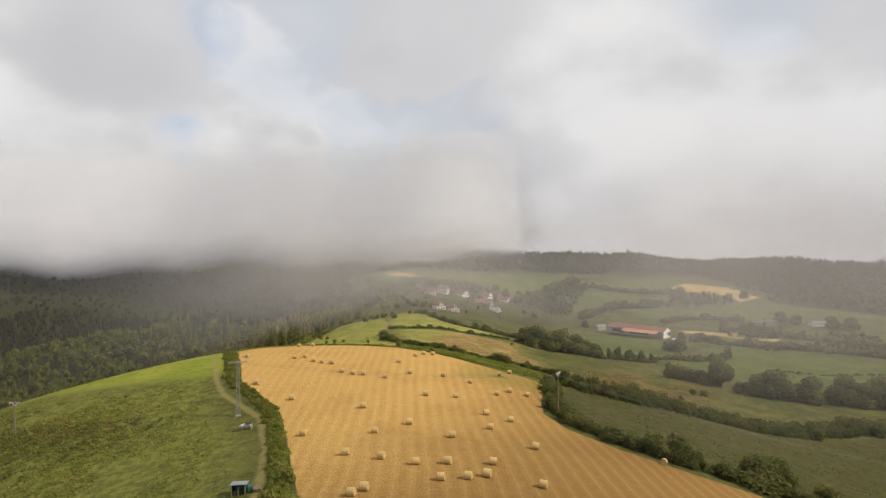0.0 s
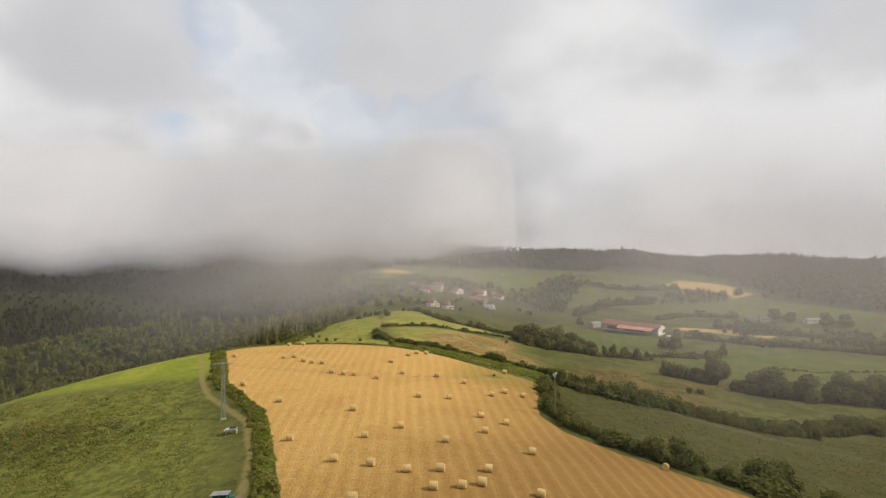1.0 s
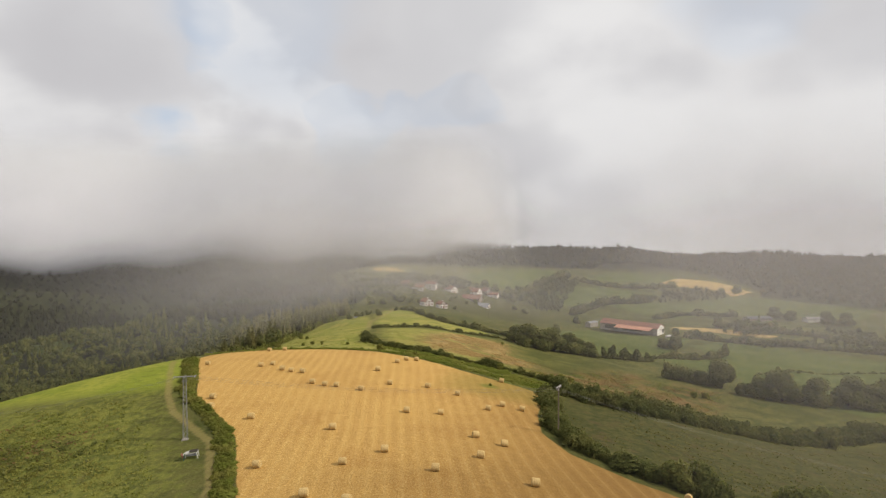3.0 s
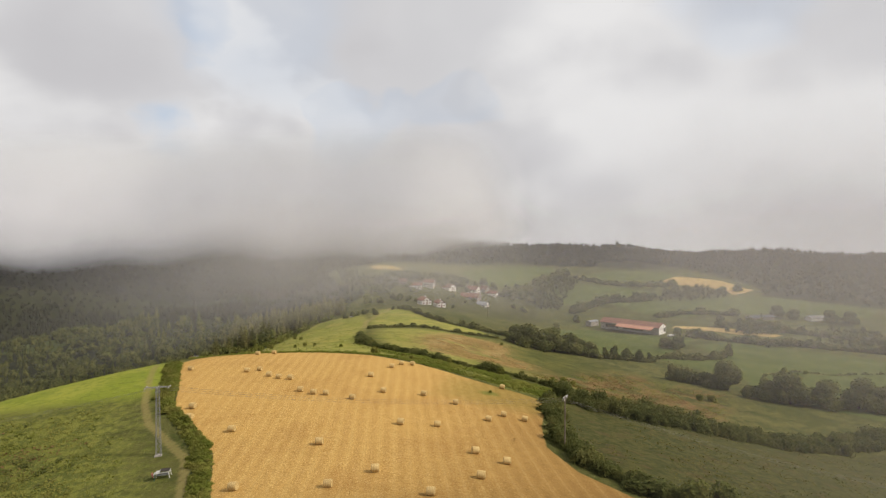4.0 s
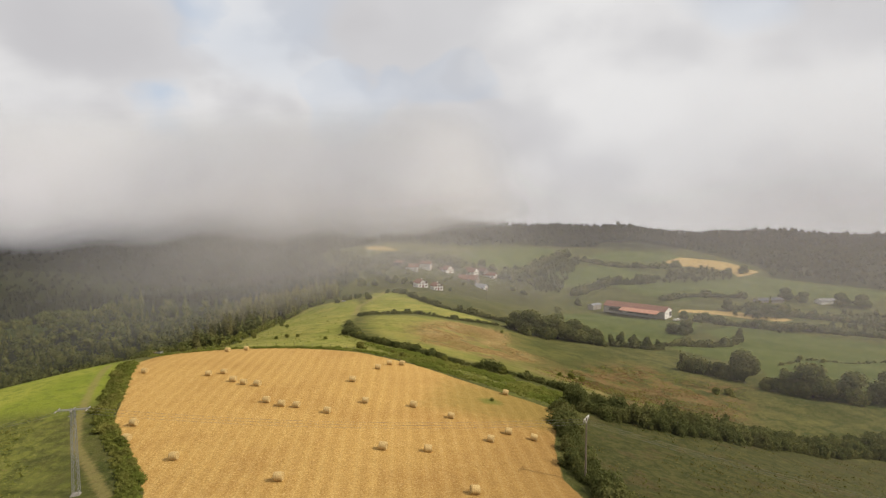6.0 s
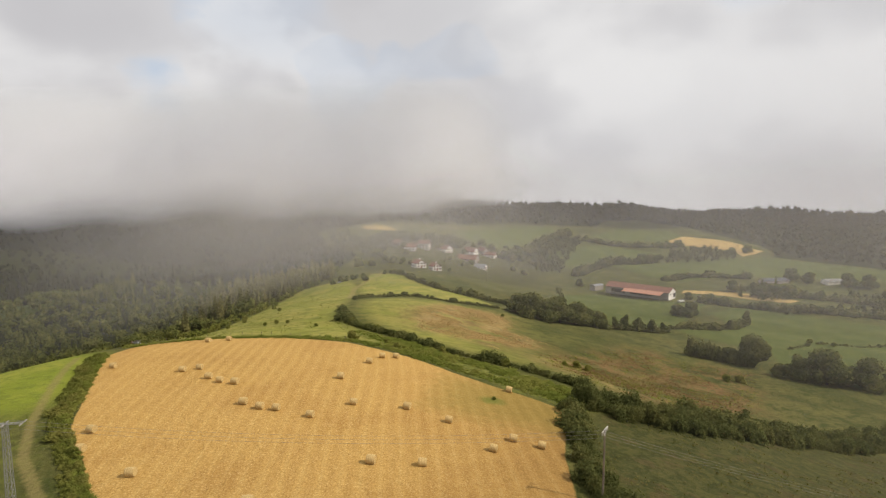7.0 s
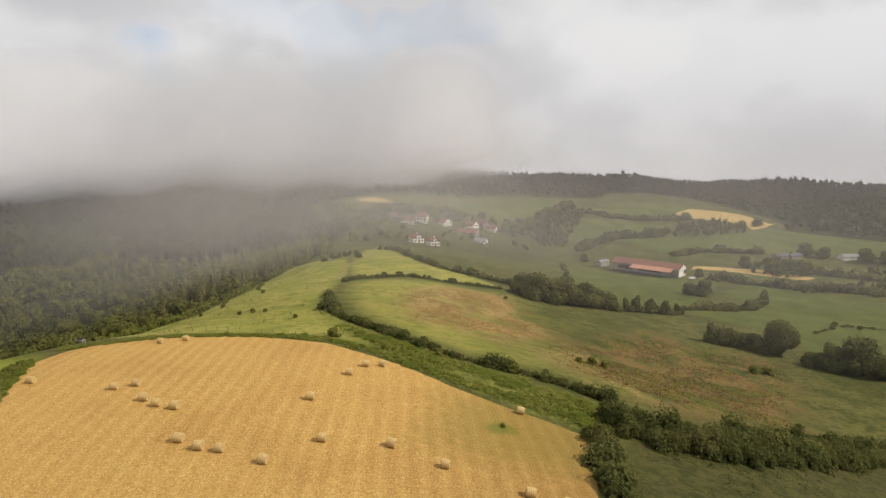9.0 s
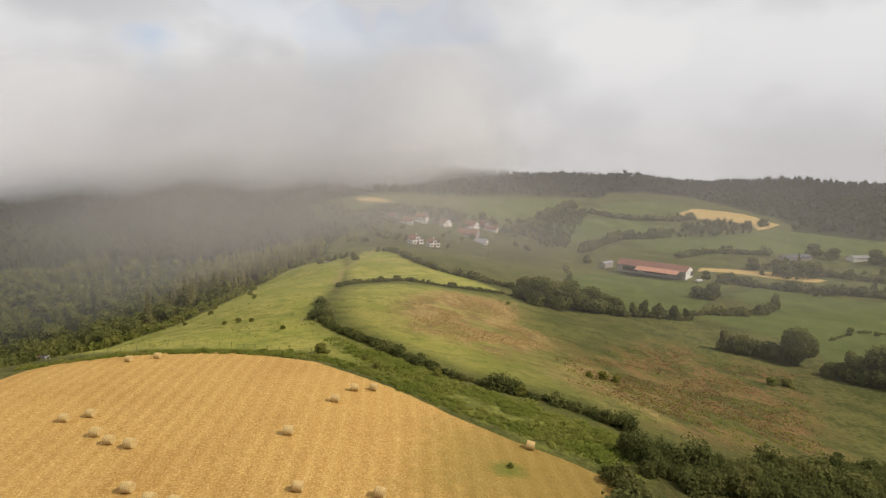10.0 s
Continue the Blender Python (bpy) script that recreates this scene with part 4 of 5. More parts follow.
# ---- trees ----
def build_trees():
    rng = np.random.default_rng(11)
    big = make_tree(31, "tall broad oak in the meadow hedge", 17.0, 7.0, 0.4, 6500, 0.55, lobes=12, group="meadow trees")
    plant(big, [(154, 313, 1.0)], rng)
    oak = make_tree(32, "broad green hedgerow tree", 8.5, 4.7, 0.3, 2600, 0.5, lobes=9)
    plant(oak, [(139, 325, 0.8), (133, 321, 0.7), (145, 318, 0.9), (157, 299, 0.75), (163, 296, 1.2), (168, 293, 0.9), (172, 290, 1.8), (180, 289, 0.6), (186, 288, 1.6), (195, 285, 0.7), (202, 286, 1.75), (212, 283, 1.5), (221, 282, 1.9), (230, 280, 1.6),
                (188, 449, 1.35), (180, 452, 1.0), (60, 364, 1.75), (68, 366, 1.5), (77, 368, 1.75), (86, 371, 1.5), (93, 375, 1.25), (101, 379, 1.15), (53, 372, 1.3),
                (354, 594, 1.5), (364, 584, 1.3), (387, 562, 1.6), (400, 556, 1.5), (258, 478, 0.9), (270, 545, 1.2), (285, 525, 1.2), (298, 528, 1.3), (310, 530, 1.2),
                (390, 733, 1.3), (362, 719, 1.1), (160, 654, 1.1), (150, 600, 1.0), (232, 505, 1.0), (240, 500, 0.9), (217, 515, 0.8)], rng)
    slim = make_tree(33, "slender ash tree in the hedge line", 8.5, 3.1, 0.3, 1700, 0.45, lobes=7, group="ash row")
    plant(slim, [(106, 380, 1.0), (112, 383, 0.9), (119, 384, 1.15), (127, 386, 1.0), (135, 383, 1.05), (143, 387, 0.8), (98, 377, 0.7), (214, 425, 1.2), (165, 299, 1.3), (176, 293, 1.2), (312, 470, 1.0), (340, 440, 1.2), (360, 452, 1.1)], rng)
    thorn = make_tree(34, "rounded thorn bush on rough grass", 2.7, 1.9, 0.1, 800, 0.33, M_BRAMBLE, lobes=6, group="thorn bushes", name="bush")
    plant(thorn, [(-16.5, 217, 0.9), (-33, 248, 0.45), (-51, 267, 0.6), (-47, 266, 0.5), (-55, 266, 0.5), (-7, 213, 0.4), (-4, 207, 0.5), (53, 244, 0.9), (57, 246, 0.8), (49, 243, 0.6),
                  (127, 286, 1.1), (133, 286, 1.2), (221, 372, 1.0), (230, 366, 0.9), (42, 347, 0.6), (-90, 300, 0.7), (-84, 290, 0.6), (-75, 285, 0.5), (-100, 320, 0.9), (-80, 320, 0.7), (-88, 345, 0.9),
                  (-72, 350, 0.7), (-80, 372, 0.9), (-86, 395, 1.0), (62, 114, 1.2), (50, 114, 1.1), (-25, 90, 0.9), (-26, 82, 1.0), (8, 204, 0.8), (23, 201, 0.8), (-12, 238, 0.9), (-22, 256, 0.9), (17, 171, 0.28)], rng)
    stand = make_tree(35, "dark thicket tree beside the stubble corner", 6.2, 3.0, 0.3, 1600, 0.45, lobes=9, group="thicket trees")
    plant(stand, [(62, 110, 1.0), (67, 112, 1.1), (43, 113, 0.85), (47, 113.5, 0.9), (73, 107, 0.7), (31, 127, 0.5), (82, 104, 1.0), (92, 101, 1.1)], rng)
    lone = make_tree(36, "small dark round tree on the ridge", 6.0, 2.9, 0.5, 1000, 0.6, lobes=7, group="ridge trees")
    plant(lone, [(-40, 452, 1.0), (-58, 463, 0.85), (-54, 466, 0.7), (-64, 462, 0.8), (-48, 474, 0.6), (-50, 466, 0.75), (-29, 500, 0.6)], rng)
    village = make_tree(37, "dark tree among the farm houses", 9.0, 4.6, 0.3, 1500, 0.7, lobes=8, group="village trees")
    plant(village, [(18, 690, 0.9), (45, 690, 0.7), (100, 690, 1.0), (112, 715, 1.2), (122, 722, 1.3), (135, 730, 1.2), (128, 705, 1.0), (50, 655, 0.6), (22, 640, 0.6), (-18, 650, 0.7), (-22, 668, 0.9), (5, 690, 0.8), (80, 720, 1.1), (68, 728, 1.1), (-35, 700, 1.1), (40, 640, 0.5), (105, 650, 0.8), (-8, 585, 0.5), (24, 580, 0.5), (-45, 640, 0.9), (-38, 620, 0.8), (-30, 610, 0.9), (-20, 605, 0.75), (40, 706, 1.2), (32, 712, 1.2), (22, 715, 1.0), (90, 700, 1.1), (98, 706, 1.2), (106, 712, 1.1), (112, 700, 1.0),
                    (120, 690, 0.9), (12, 705, 0.9), (58, 715, 0.8), (-55, 650, 1.1), (-62, 600, 1.0), (-48, 590, 0.8), (-12, 600, 0.6), (28, 655, 0.5), (95, 660, 0.7), (-15, 700, 1.0)], rng)
    spruce = make_tree(38, "tall dark conifer at the wood's edge", 15, 2.9, 1.0, 900, 0.9, M_CONIFER, conifer=True, group="edge conifers")
    spots = []
    for k in range(26):
        s = k / 25
        spots.append((-122 + 48 * s + rng.uniform(-6, 3), 352 + 165 * s + rng.uniform(-6, 6), rng.uniform(0.75, 1.15)))
    plant(spruce, spots, rng)


build_trees()


def woodland(name, label, poly, spacing, leaves, h, seed, mat, conifers=0.3, size=1.0, clearing=None):
    """A whole wood as one body of stuff: many trees, each a trunk and leaf clumps."""
    rng = np.random.default_rng(seed)
    q = np.array(poly)
    lo, hi = q.min(0), q.max(0)
    gx, gy = np.meshgrid(np.arange(lo[0], hi[0], spacing), np.arange(lo[1], hi[1], spacing))
    at = np.column_stack([gx.ravel(), gy.ravel()]) + rng.uniform(-0.45, 0.45, (gx.size, 2)) * spacing
    at = at[within(poly, at[:, 0], at[:, 1])]
    if clearing:
        at = at[~within(clearing, at[:, 0], at[:, 1])]
    kinds = []
    for k in range(10):
        hh = h * rng.uniform(0.8, 1.15)
        if k < 10 * conifers:
            p, d = cone_points(rng, leaves, hh * 1.15, h * 0.24, 0.6)
        else:
            p, d = crown_points(rng, leaves, hh, h * 0.42, 1.0, 4)
        v, f = leaf_quads(rng, p, size, 0.3, d)
        kinds.append((np.concatenate([v, lumpy_hull(p, CORE, 0.8)]), f.tolist(), CORE[1] + len(v)))
    verts, faces = [], []
    z = height(at[:, 0], at[:, 1])
    pick = rng.integers(0, 10, len(at))
    drift = np.array([noise.noise(Vector((x * 0.02, y * 0.02, 3.0))) for x, y in at])
    pick = np.where((drift > 0.25) & (conifers > 0), rng.integers(0, max(1, int(10 * conifers)), len(at)), pick)
    for k, ((x, y), zz) in enumerate(zip(at, z)):
        a, s = rng.uniform(0, 6.28), rng.uniform(0.62, 1.22)
        c, sn = math.cos(a) * s, math.sin(a) * s
        v, quads, hull = kinds[pick[k]]
        start = k * len(v)
        faces.extend([[q[0] + start, q[1] + start, q[2] + start, q[3] + start] for q in quads])
        faces.extend((hull + start).tolist())
        verts.append(np.column_stack([v[:, 0] * c - v[:, 1] * sn + x, v[:, 0] * sn + v[:, 1] * c + y, v[:, 2] * s + zz - 0.3]))
    return tagged(from_arrays(name, np.concatenate(verts), faces, mat), label, "woodland", kind="stuff")


SPRUCE_STAND = [(-112, 372), (-103, 410), (-94, 452), (-82, 492), (-76, 530), (-84, 592), (-130, 580), (-165, 530), (-150, 440)]
SPUR_CREST = [(-640, 668), (-480, 652), (-345, 624), (-282, 596), (-222, 520), (-170, 560), (-82, 600)]
woodland("woodland", "olive oak wood on the spur below the ridge", [(-640, 150)] + LEFT_WOOD[1:10] + SPUR_CREST[::-1], 9.8, 120, 12.5, 41, M_OAKWOOD, 0.1, 0.86, SPRUCE_STAND)
woodland("woodland", "stand of tall conifers along the ridge side", SPRUCE_STAND, 6.4, 60, 13.5, 49, M_CONIFER, 0.9, 0.9)
# wood behind the spur crest, its cloud shade put into the leaf colour
woodland("woodland", "mixed wood deep in the misty valley, darkened for cloud shade", SPUR_CREST + LEFT_WOOD[11:14] + [(-165, 866), (-640, 866)], 9.0, 60, 13.0, 48, M_SHADED_WOODS, 0.4, 0.85, GLADE)
woodland("woodland", "scrubby edge of the wood below the ridge", [(-178, 275), (-120, 262), (-96, 300), (-92, 350), (-90, 420), (-76, 480), (-80, 492), (-92, 452), (-100, 410), (-104, 355), (-130, 318)], 4.6, 44, 4.2, 42, M_BRAMBLE, 0.0, 0.7)
# same shade-darkened leaves under the low cloud
woodland("woodland", "wooded hill rising into the cloud", [(-1400, 872), (-170, 872)] + CLOUD_HILL_WOOD[2:], 15, 16, 11, 43, M_SHADED_WOODS, 0.0, 2.0)
woodland("woodland", "dark wood along the far hill crest", FAR_WOOD, 12.5, 24, 12.5, 44, M_FAR_WOODS, 0.0, 1.7)
woodland("woodland", "copse on the slope behind the houses", [(-60, 640), (-100, 700), (-125, 790), (-98, 740), (-70, 700), (-15, 705), (0, 700), (-30, 685), (-40, 640)], 7, 60, 7.5, 45, M_WOODS, 0.1, 1.4)

for label, outline, gap, tall in (
        ("dark thicket on the rise behind the farm houses", [(-70, 690), (-48, 722), (0, 731), (42, 737), (62, 726), (34, 706), (0, 700), (-40, 688)], 6.0, 5.5),
        ("tangled clump of trees beside the farm houses", [(118, 663), (148, 665), (165, 705), (209, 797), (189, 858), (138, 755)], 7.5, 9.0),
        ("dark trees behind the farm houses", [(84, 693), (122, 695), (162, 760), (96, 734)], 7.0, 8.5),
        ("belt of trees under the ripe field", [(259, 682), (345, 682), (372, 722), (338, 745), (295, 732)], 7.5, 9.0),
        ("copse in front of the far sheds", [(264, 539), (277, 506), (304, 512), (334, 556), (310, 568)], 6.5, 7.5),
        ("tree belt along the valley lane", [(241, 491), (258, 462), (330, 460), (400, 452), (400, 472), (300, 478)], 6.0, 6.5),
        ("dark copse beside the far lane", [(340, 524), (385, 522), (410, 500), (360, 504)], 6.5, 8.0),
        ("dark bushes under the farm houses", [(128, 690), (148, 668), (162, 704), (139, 714)], 6.0, 6.0)):
    woodland("woodland", label, outline, gap, 70, tall, 50 + abs(int(outline[0][0])), M_WOODS, 0.05, 0.85)


# ---- buildings ----
def gabled_walls(bm, w, l, eave, top):
    a, b = w / 2, l / 2
    low = [bm.verts.new(p) for p in ((-a, -b, -1.5), (a, -b, -1.5), (a, b, -1.5), (-a, b, -1.5))]
    up = [bm.verts.new(p) for p in ((-a, -b, eave), (a, -b, eave), (a, b, eave), (-a, b, eave))]
    g0, g1 = bm.verts.new((0, -b, top)), bm.verts.new((0, b, top))
    bm.faces.new((low[0], low[1], up[1], g0, up[0]))
    bm.faces.new((low[2], low[3], up[3], g1, up[2]))
    bm.faces.new((low[1], low[2], up[2], up[1]))
    bm.faces.new((low[3], low[0], up[0], up[3]))
    bm.faces.new((up[1], up[2], g1, g0))
    bm.faces.new((up[3], up[0], g0, g1))


def roof_slope(bm, w, l, eave, top, side, over=0.6, thick=0.18):
    """One pitch of a roof with its overhang, and ribs where the tile courses run."""
    a = w / 2
    pitch = (top - eave) / a
    ax = a + over
    z0, z1 = eave - over * pitch + thick * 0.6, top + thick * 0.6
    b = l / 2 + over
    pts = [(0, -b, z1), (side * ax, -b, z0), (side * ax, b, z0), (0, b, z1)]
    top_v = [bm.verts.new((x, y, z + thick)) for x, y, z in pts]
    bot_v = [bm.verts.new(p) for p in pts]
    bm.faces.new(top_v)
    bm.faces.new(bot_v[::-1])
    for k in range(4):
        j = (k + 1) % 4
        bm.faces.new((bot_v[k], bot_v[j], top_v[j], top_v[k]))
    n = max(4, int(l / 1.6))
    for k in range(n):
        y = -b + (k + 0.5) * 2 * b / n
        beam(bm, (0.02 * side, y, z1 + thick), (side * ax, y, z0 + thick), 0.07, 4)
    bmesh.ops.recalc_face_normals(bm, faces=bm.faces)


def window(parent, x, y, z, facing, w=0.9, h=1.2, shutters=True):
    """A framed window on a wall that faces -y (0), +x (1) or -x (3)."""
    turn = {0: 0, 1: 90, 3: -90}[facing]
    m = pose(x, y, z, 0, 0, turn)
    bm = bmesh.new()
    for dx, dz, sx, sz in ((-w / 2, 0, 0.1, h), (w / 2, 0, 0.1, h), (0, h / 2, w + 0.1, 0.1), (0, -h / 2, w + 0.2, 0.1)):
        box(bm, (sx, 0.14, sz), m @ pose(dx, -0.03, dz))
    win = part("window", bm, M_SHUTTER, parent, "red-brown framed window")
    bm = bmesh.new()
    box(bm, (w - 0.06, 0.06, h - 0.06), m @ pose(0, -0.02, 0))
    part("pane", bm, M_GLASS, win)
    if shutters:
        for s in (-1, 1):
            bm = bmesh.new()
            box(bm, (w * 0.5, 0.07, h), m @ pose(s * (w * 0.78), -0.05, 0))
            part("shutter", bm, M_SHUTTER, win)
    return win


def house(x, y, turn, w=9.0, l=13.0, eave=5.0, top=7.6, label="white farmhouse with a red tiled roof and dark shutters", mat=None, tiles=None, rows=2, cols=3, base=None, chimney=True):
    z = base if base is not None else min(ground_z(x + dx, y + dy) for dx in (-3, 3) for dy in (-4, 4)) + 0.6
    ob = thing("farm_house", label, "house", pose(x, y, z, 0, 0, turn), "village houses")
    bm = bmesh.new()
    gabled_walls(bm, w, l, eave, top)
    part("wall", bm, mat or M_WHITE, ob, "whitewashed wall")
    roofs = []
    for side in (-1, 1):
        bm = bmesh.new()
        roof_slope(bm, w, l, eave, top, side)
        roofs.append(part("roof", bm, tiles or M_TILE, ob, "red clay tile roof"))
    if chimney:
        bm = bmesh.new()
        box(bm, (0.7, 0.9, 1.6), pose(w * 0.2, l * 0.18, top - 0.1), 0.04)
        box(bm, (0.9, 1.1, 0.15), pose(w * 0.2, l * 0.18, top + 0.75))
        part("chimney", bm, M_WHITE, roofs[1])
    for r in range(rows):
        for c in range(cols):
            wx = (c - (cols - 1) / 2) * w / (cols + 0.2)
            if r == 0 and c == cols // 2:
                continue
            window(ob, wx, -l / 2 - 0.02, 1.6 + 2.5 * r, 0)
        for c in range(3):
            window(ob, w / 2 + 0.02, (c - 1) * l / 3.4, 1.6 + 2.5 * r, 1, shutters=r > 0)
            window(ob, -w / 2 - 0.02, (c - 1) * l / 3.4, 1.6 + 2.5 * r, 3, shutters=r > 0)
    bm = bmesh.new()
    box(bm, (1.5, 0.16, 2.5), pose(0, -l / 2 - 0.03, 1.2), 0.03)
    part("door", bm, M_SHUTTER, ob, "dark red double door")
    return ob


def build_village():
    def stand(x, y, turn, w, l, *rest, **more):
        """Stand a house with the foot of its front gable at x, y."""
        a = radians(turn)
        return house(x - math.sin(a) * l * 0.5, y + math.cos(a) * l * 0.5, turn, w, l, *rest, base=ground_z(x, y), **more)

    stand(-1.5, 572.6, 24, 9.6, 12, 4.0, 6.9)
    stand(12.5, 556.4, 22, 8.2, 10, 3.8, 6.3, "small white farmhouse with dark timber openings")
    stand(-8.1, 669, 84, 9, 12.5, 4.6, 7.4, "long white farmhouse with shuttered rows of windows")
    stand(6.5, 682, 75, 10, 12, 6.6, 9.4, "tall white house with a red roof", rows=3, cols=3)
    stand(-24.5, 676, 60, 7, 9, 4.2, 6.6, "pale stone house with a small red roof", M_STONE, cols=2)
    stand(27.8, 683.4, 45, 11.5, 17, 4.4, 8.0, "white farmhouse with a long red roof")
    stand(57.5, 666.2, 62, 11.5, 22, 4.4, 8.2, "stone barn house with a long red tiled roof", M_STONE)
    stand(58, 690, 52, 10, 14, 5.2, 9.0, "white gabled house with a weathered orange roof", tiles=M_TILE)
    stand(70, 699, 30, 6.5, 12, 6.0, 9.2, "cream gabled house with a weathered orange roof", M_STONE, cols=2)
    stand(80.6, 696.3, 66, 8.5, 13, 3.8, 6.6, "farmhouse with pale walls and red roof", cols=2)
    stand(64.8, 648.5, 60, 9, 12, 2.2, 5.6, "low white cottage with a slate grey roof", tiles=M_SHEET, rows=1, chimney=False)


build_village()


def build_barn():
    ax, ay, bx, by = 203.0, 513.0, 164.0, 550.0
    turn = math.degrees(math.atan2(by - ay, bx - ax)) - 90
    l, w, eave, top = math.hypot(bx - ax, by - ay), 15.0, 4.6, 7.8
    cx, cy = (ax + bx) / 2, (ay + by) / 2
    z = -48.0
    ob = thing("cattle_barn", "long cattle barn with orange tiled roof and white gable", "barn", pose(cx, cy, z, 0, 0, turn))
    # grey walls put the shade of the long side into the colour
    bm = bmesh.new()
    gabled_walls(bm, w, l, eave, top)
    part("wall", bm, M_STONE, ob, "wall greyed for the shade under the lean-to")
    bm = bmesh.new()
    v = [bm.verts.new(p) for p in ((-w / 2, -l / 2 - 0.05, -1.5), (w / 2, -l / 2 - 0.05, -1.5), (w / 2, -l / 2 - 0.05, eave), (0, -l / 2 - 0.05, top), (-w / 2, -l / 2 - 0.05, eave))]
    face = bm.faces.new(v)
    made = bmesh.ops.extrude_face_region(bm, geom=[face])["geom"]
    bmesh.ops.translate(bm, vec=(0, -0.12, 0), verts=[q for q in made if isinstance(q, bmesh.types.BMVert)])
    bmesh.ops.recalc_face_normals(bm, faces=bm.faces)
    part("gable", bm, M_WHITE, ob, "whitewashed gable end")
    for side in (-1, 1):
        bm = bmesh.new()
        roof_slope(bm, w, l, eave, top, side, 0.7)
        part("roof", bm, M_TILE_NEW if side > 0 else M_TILE, ob, "faded orange tile roof")
    # lean-to along the long side that faces the hill
    bm = bmesh.new()
    v = [bm.verts.new(p) for p in ((-w / 2 - 7.5, -l / 2 + 4, 2.9), (-w / 2 + 0.2, -l / 2 + 4, 4.75), (-w / 2 + 0.2, l / 2 - 17, 4.75), (-w / 2 - 7.5, l / 2 - 17, 2.9))]
    u = [bm.verts.new(p.co + Vector((0, 0, 0.2))) for p in v]
    bm.faces.new(u)
    bm.faces.new(v[::-1])
    for k in range(4):
        bm.faces.new((v[k], v[(k + 1) % 4], u[(k + 1) % 4], u[k]))
    bmesh.ops.recalc_face_normals(bm, faces=bm.faces)
    part("lean_to_roof", bm, M_TILE_NEW, ob, "bright orange tile lean-to roof")
    for k in range(8):
        y = -l / 2 + 4.5 + k * (l - 22) / 7
        bm = bmesh.new()
        box(bm, (0.3, 0.3, 4.6), pose(-w / 2 - 7.1, y, 0.6), 0.03)
        part("post", bm, M_STEEL, ob)
    bm = bmesh.new()
    box(bm, (0.15, l - 22, 1.0), pose(-w / 2 - 7.1, -6.5, 0.6))
    part("feed_rail", bm, M_STEEL, ob)
    # dark panels on the wall stand in for the shade inside
    for k, (yy, ww) in enumerate(((-4, 18), (16, 12))):
        bm = bmesh.new()
        box(bm, (0.2, ww, 3.0), pose(-w / 2 - 0.12, yy, 1.9))
        part("doorway", bm, M_DARK, ob, "flat dark panel for the shade inside the stall front")
    # another dark panel, painted shade instead of a real opening
    bm = bmesh.new()
    box(bm, (4.2, 0.2, 3.6), pose(4.6, -l / 2 - 0.24, 1.6))
    part("gable_door", bm, M_DARK, ob, "flat dark panel for the shade inside the gable doorway")
    for s in (-4.6, -1.2):
        bm = bmesh.new()
        box(bm, (1.2, 0.14, 0.9), pose(s, -l / 2 - 0.18, 3.0))
        part("gable_window", bm, M_GLASS, ob)
    shed = thing("farm_shed", "low grey farm shed beside the cattle barn", "shed", pose(157, 566, -49.3, 0, 0, turn + 80))
    bm = bmesh.new()
    gabled_walls(bm, 6, 12, 2.6, 3.6)
    part("wall", bm, M_STONE, shed)
    for side in (-1, 1):
        bm = bmesh.new()
        roof_slope(bm, 6, 12, 2.6, 3.6, side, 0.3)
        part("roof", bm, M_SHEET, shed, "grey sheet roof")
    for x, y, turn2, l2, tone, side_mat, look_of in ((331, 584, 100, 26, M_SLATE, M_STONE, "long low stone shed with a dark slate roof"), (383, 578, 95, 16, M_STEEL, M_WHITE, "low pale farm shed with a metal roof")):
        far = thing("farm_shed", look_of, "shed", on_ground(x, y, turn2))
        bm = bmesh.new()
        gabled_walls(bm, 9, l2, 2.4, 4.2)
        part("wall", bm, side_mat, far)
        for side in (-1, 1):
            bm = bmesh.new()
            roof_slope(bm, 9, l2, 2.4, 4.2, side, 0.4)
            part("roof", bm, tone, far)
    trailer = thing("farm_trailer", "white farm trailer parked by the barn", "trailer", on_ground(206, 503, 20))
    bm = bmesh.new()
    box(bm, (5, 2.2, 1.3), pose(0, 0, 1.3), 0.08)
    part("body", bm, M_PAINT_WHITE, trailer)
    for sx in (-1.4, 1.4):
        for sy in (-1.0, 1.0):
            bm = bmesh.new()
            beam(bm, (sx, sy - 0.15, 0.45), (sx, sy + 0.15, 0.45), 0.45, 14)
            part("wheel", bm, M_DARK, trailer, "black rubber wheel")


build_barn()


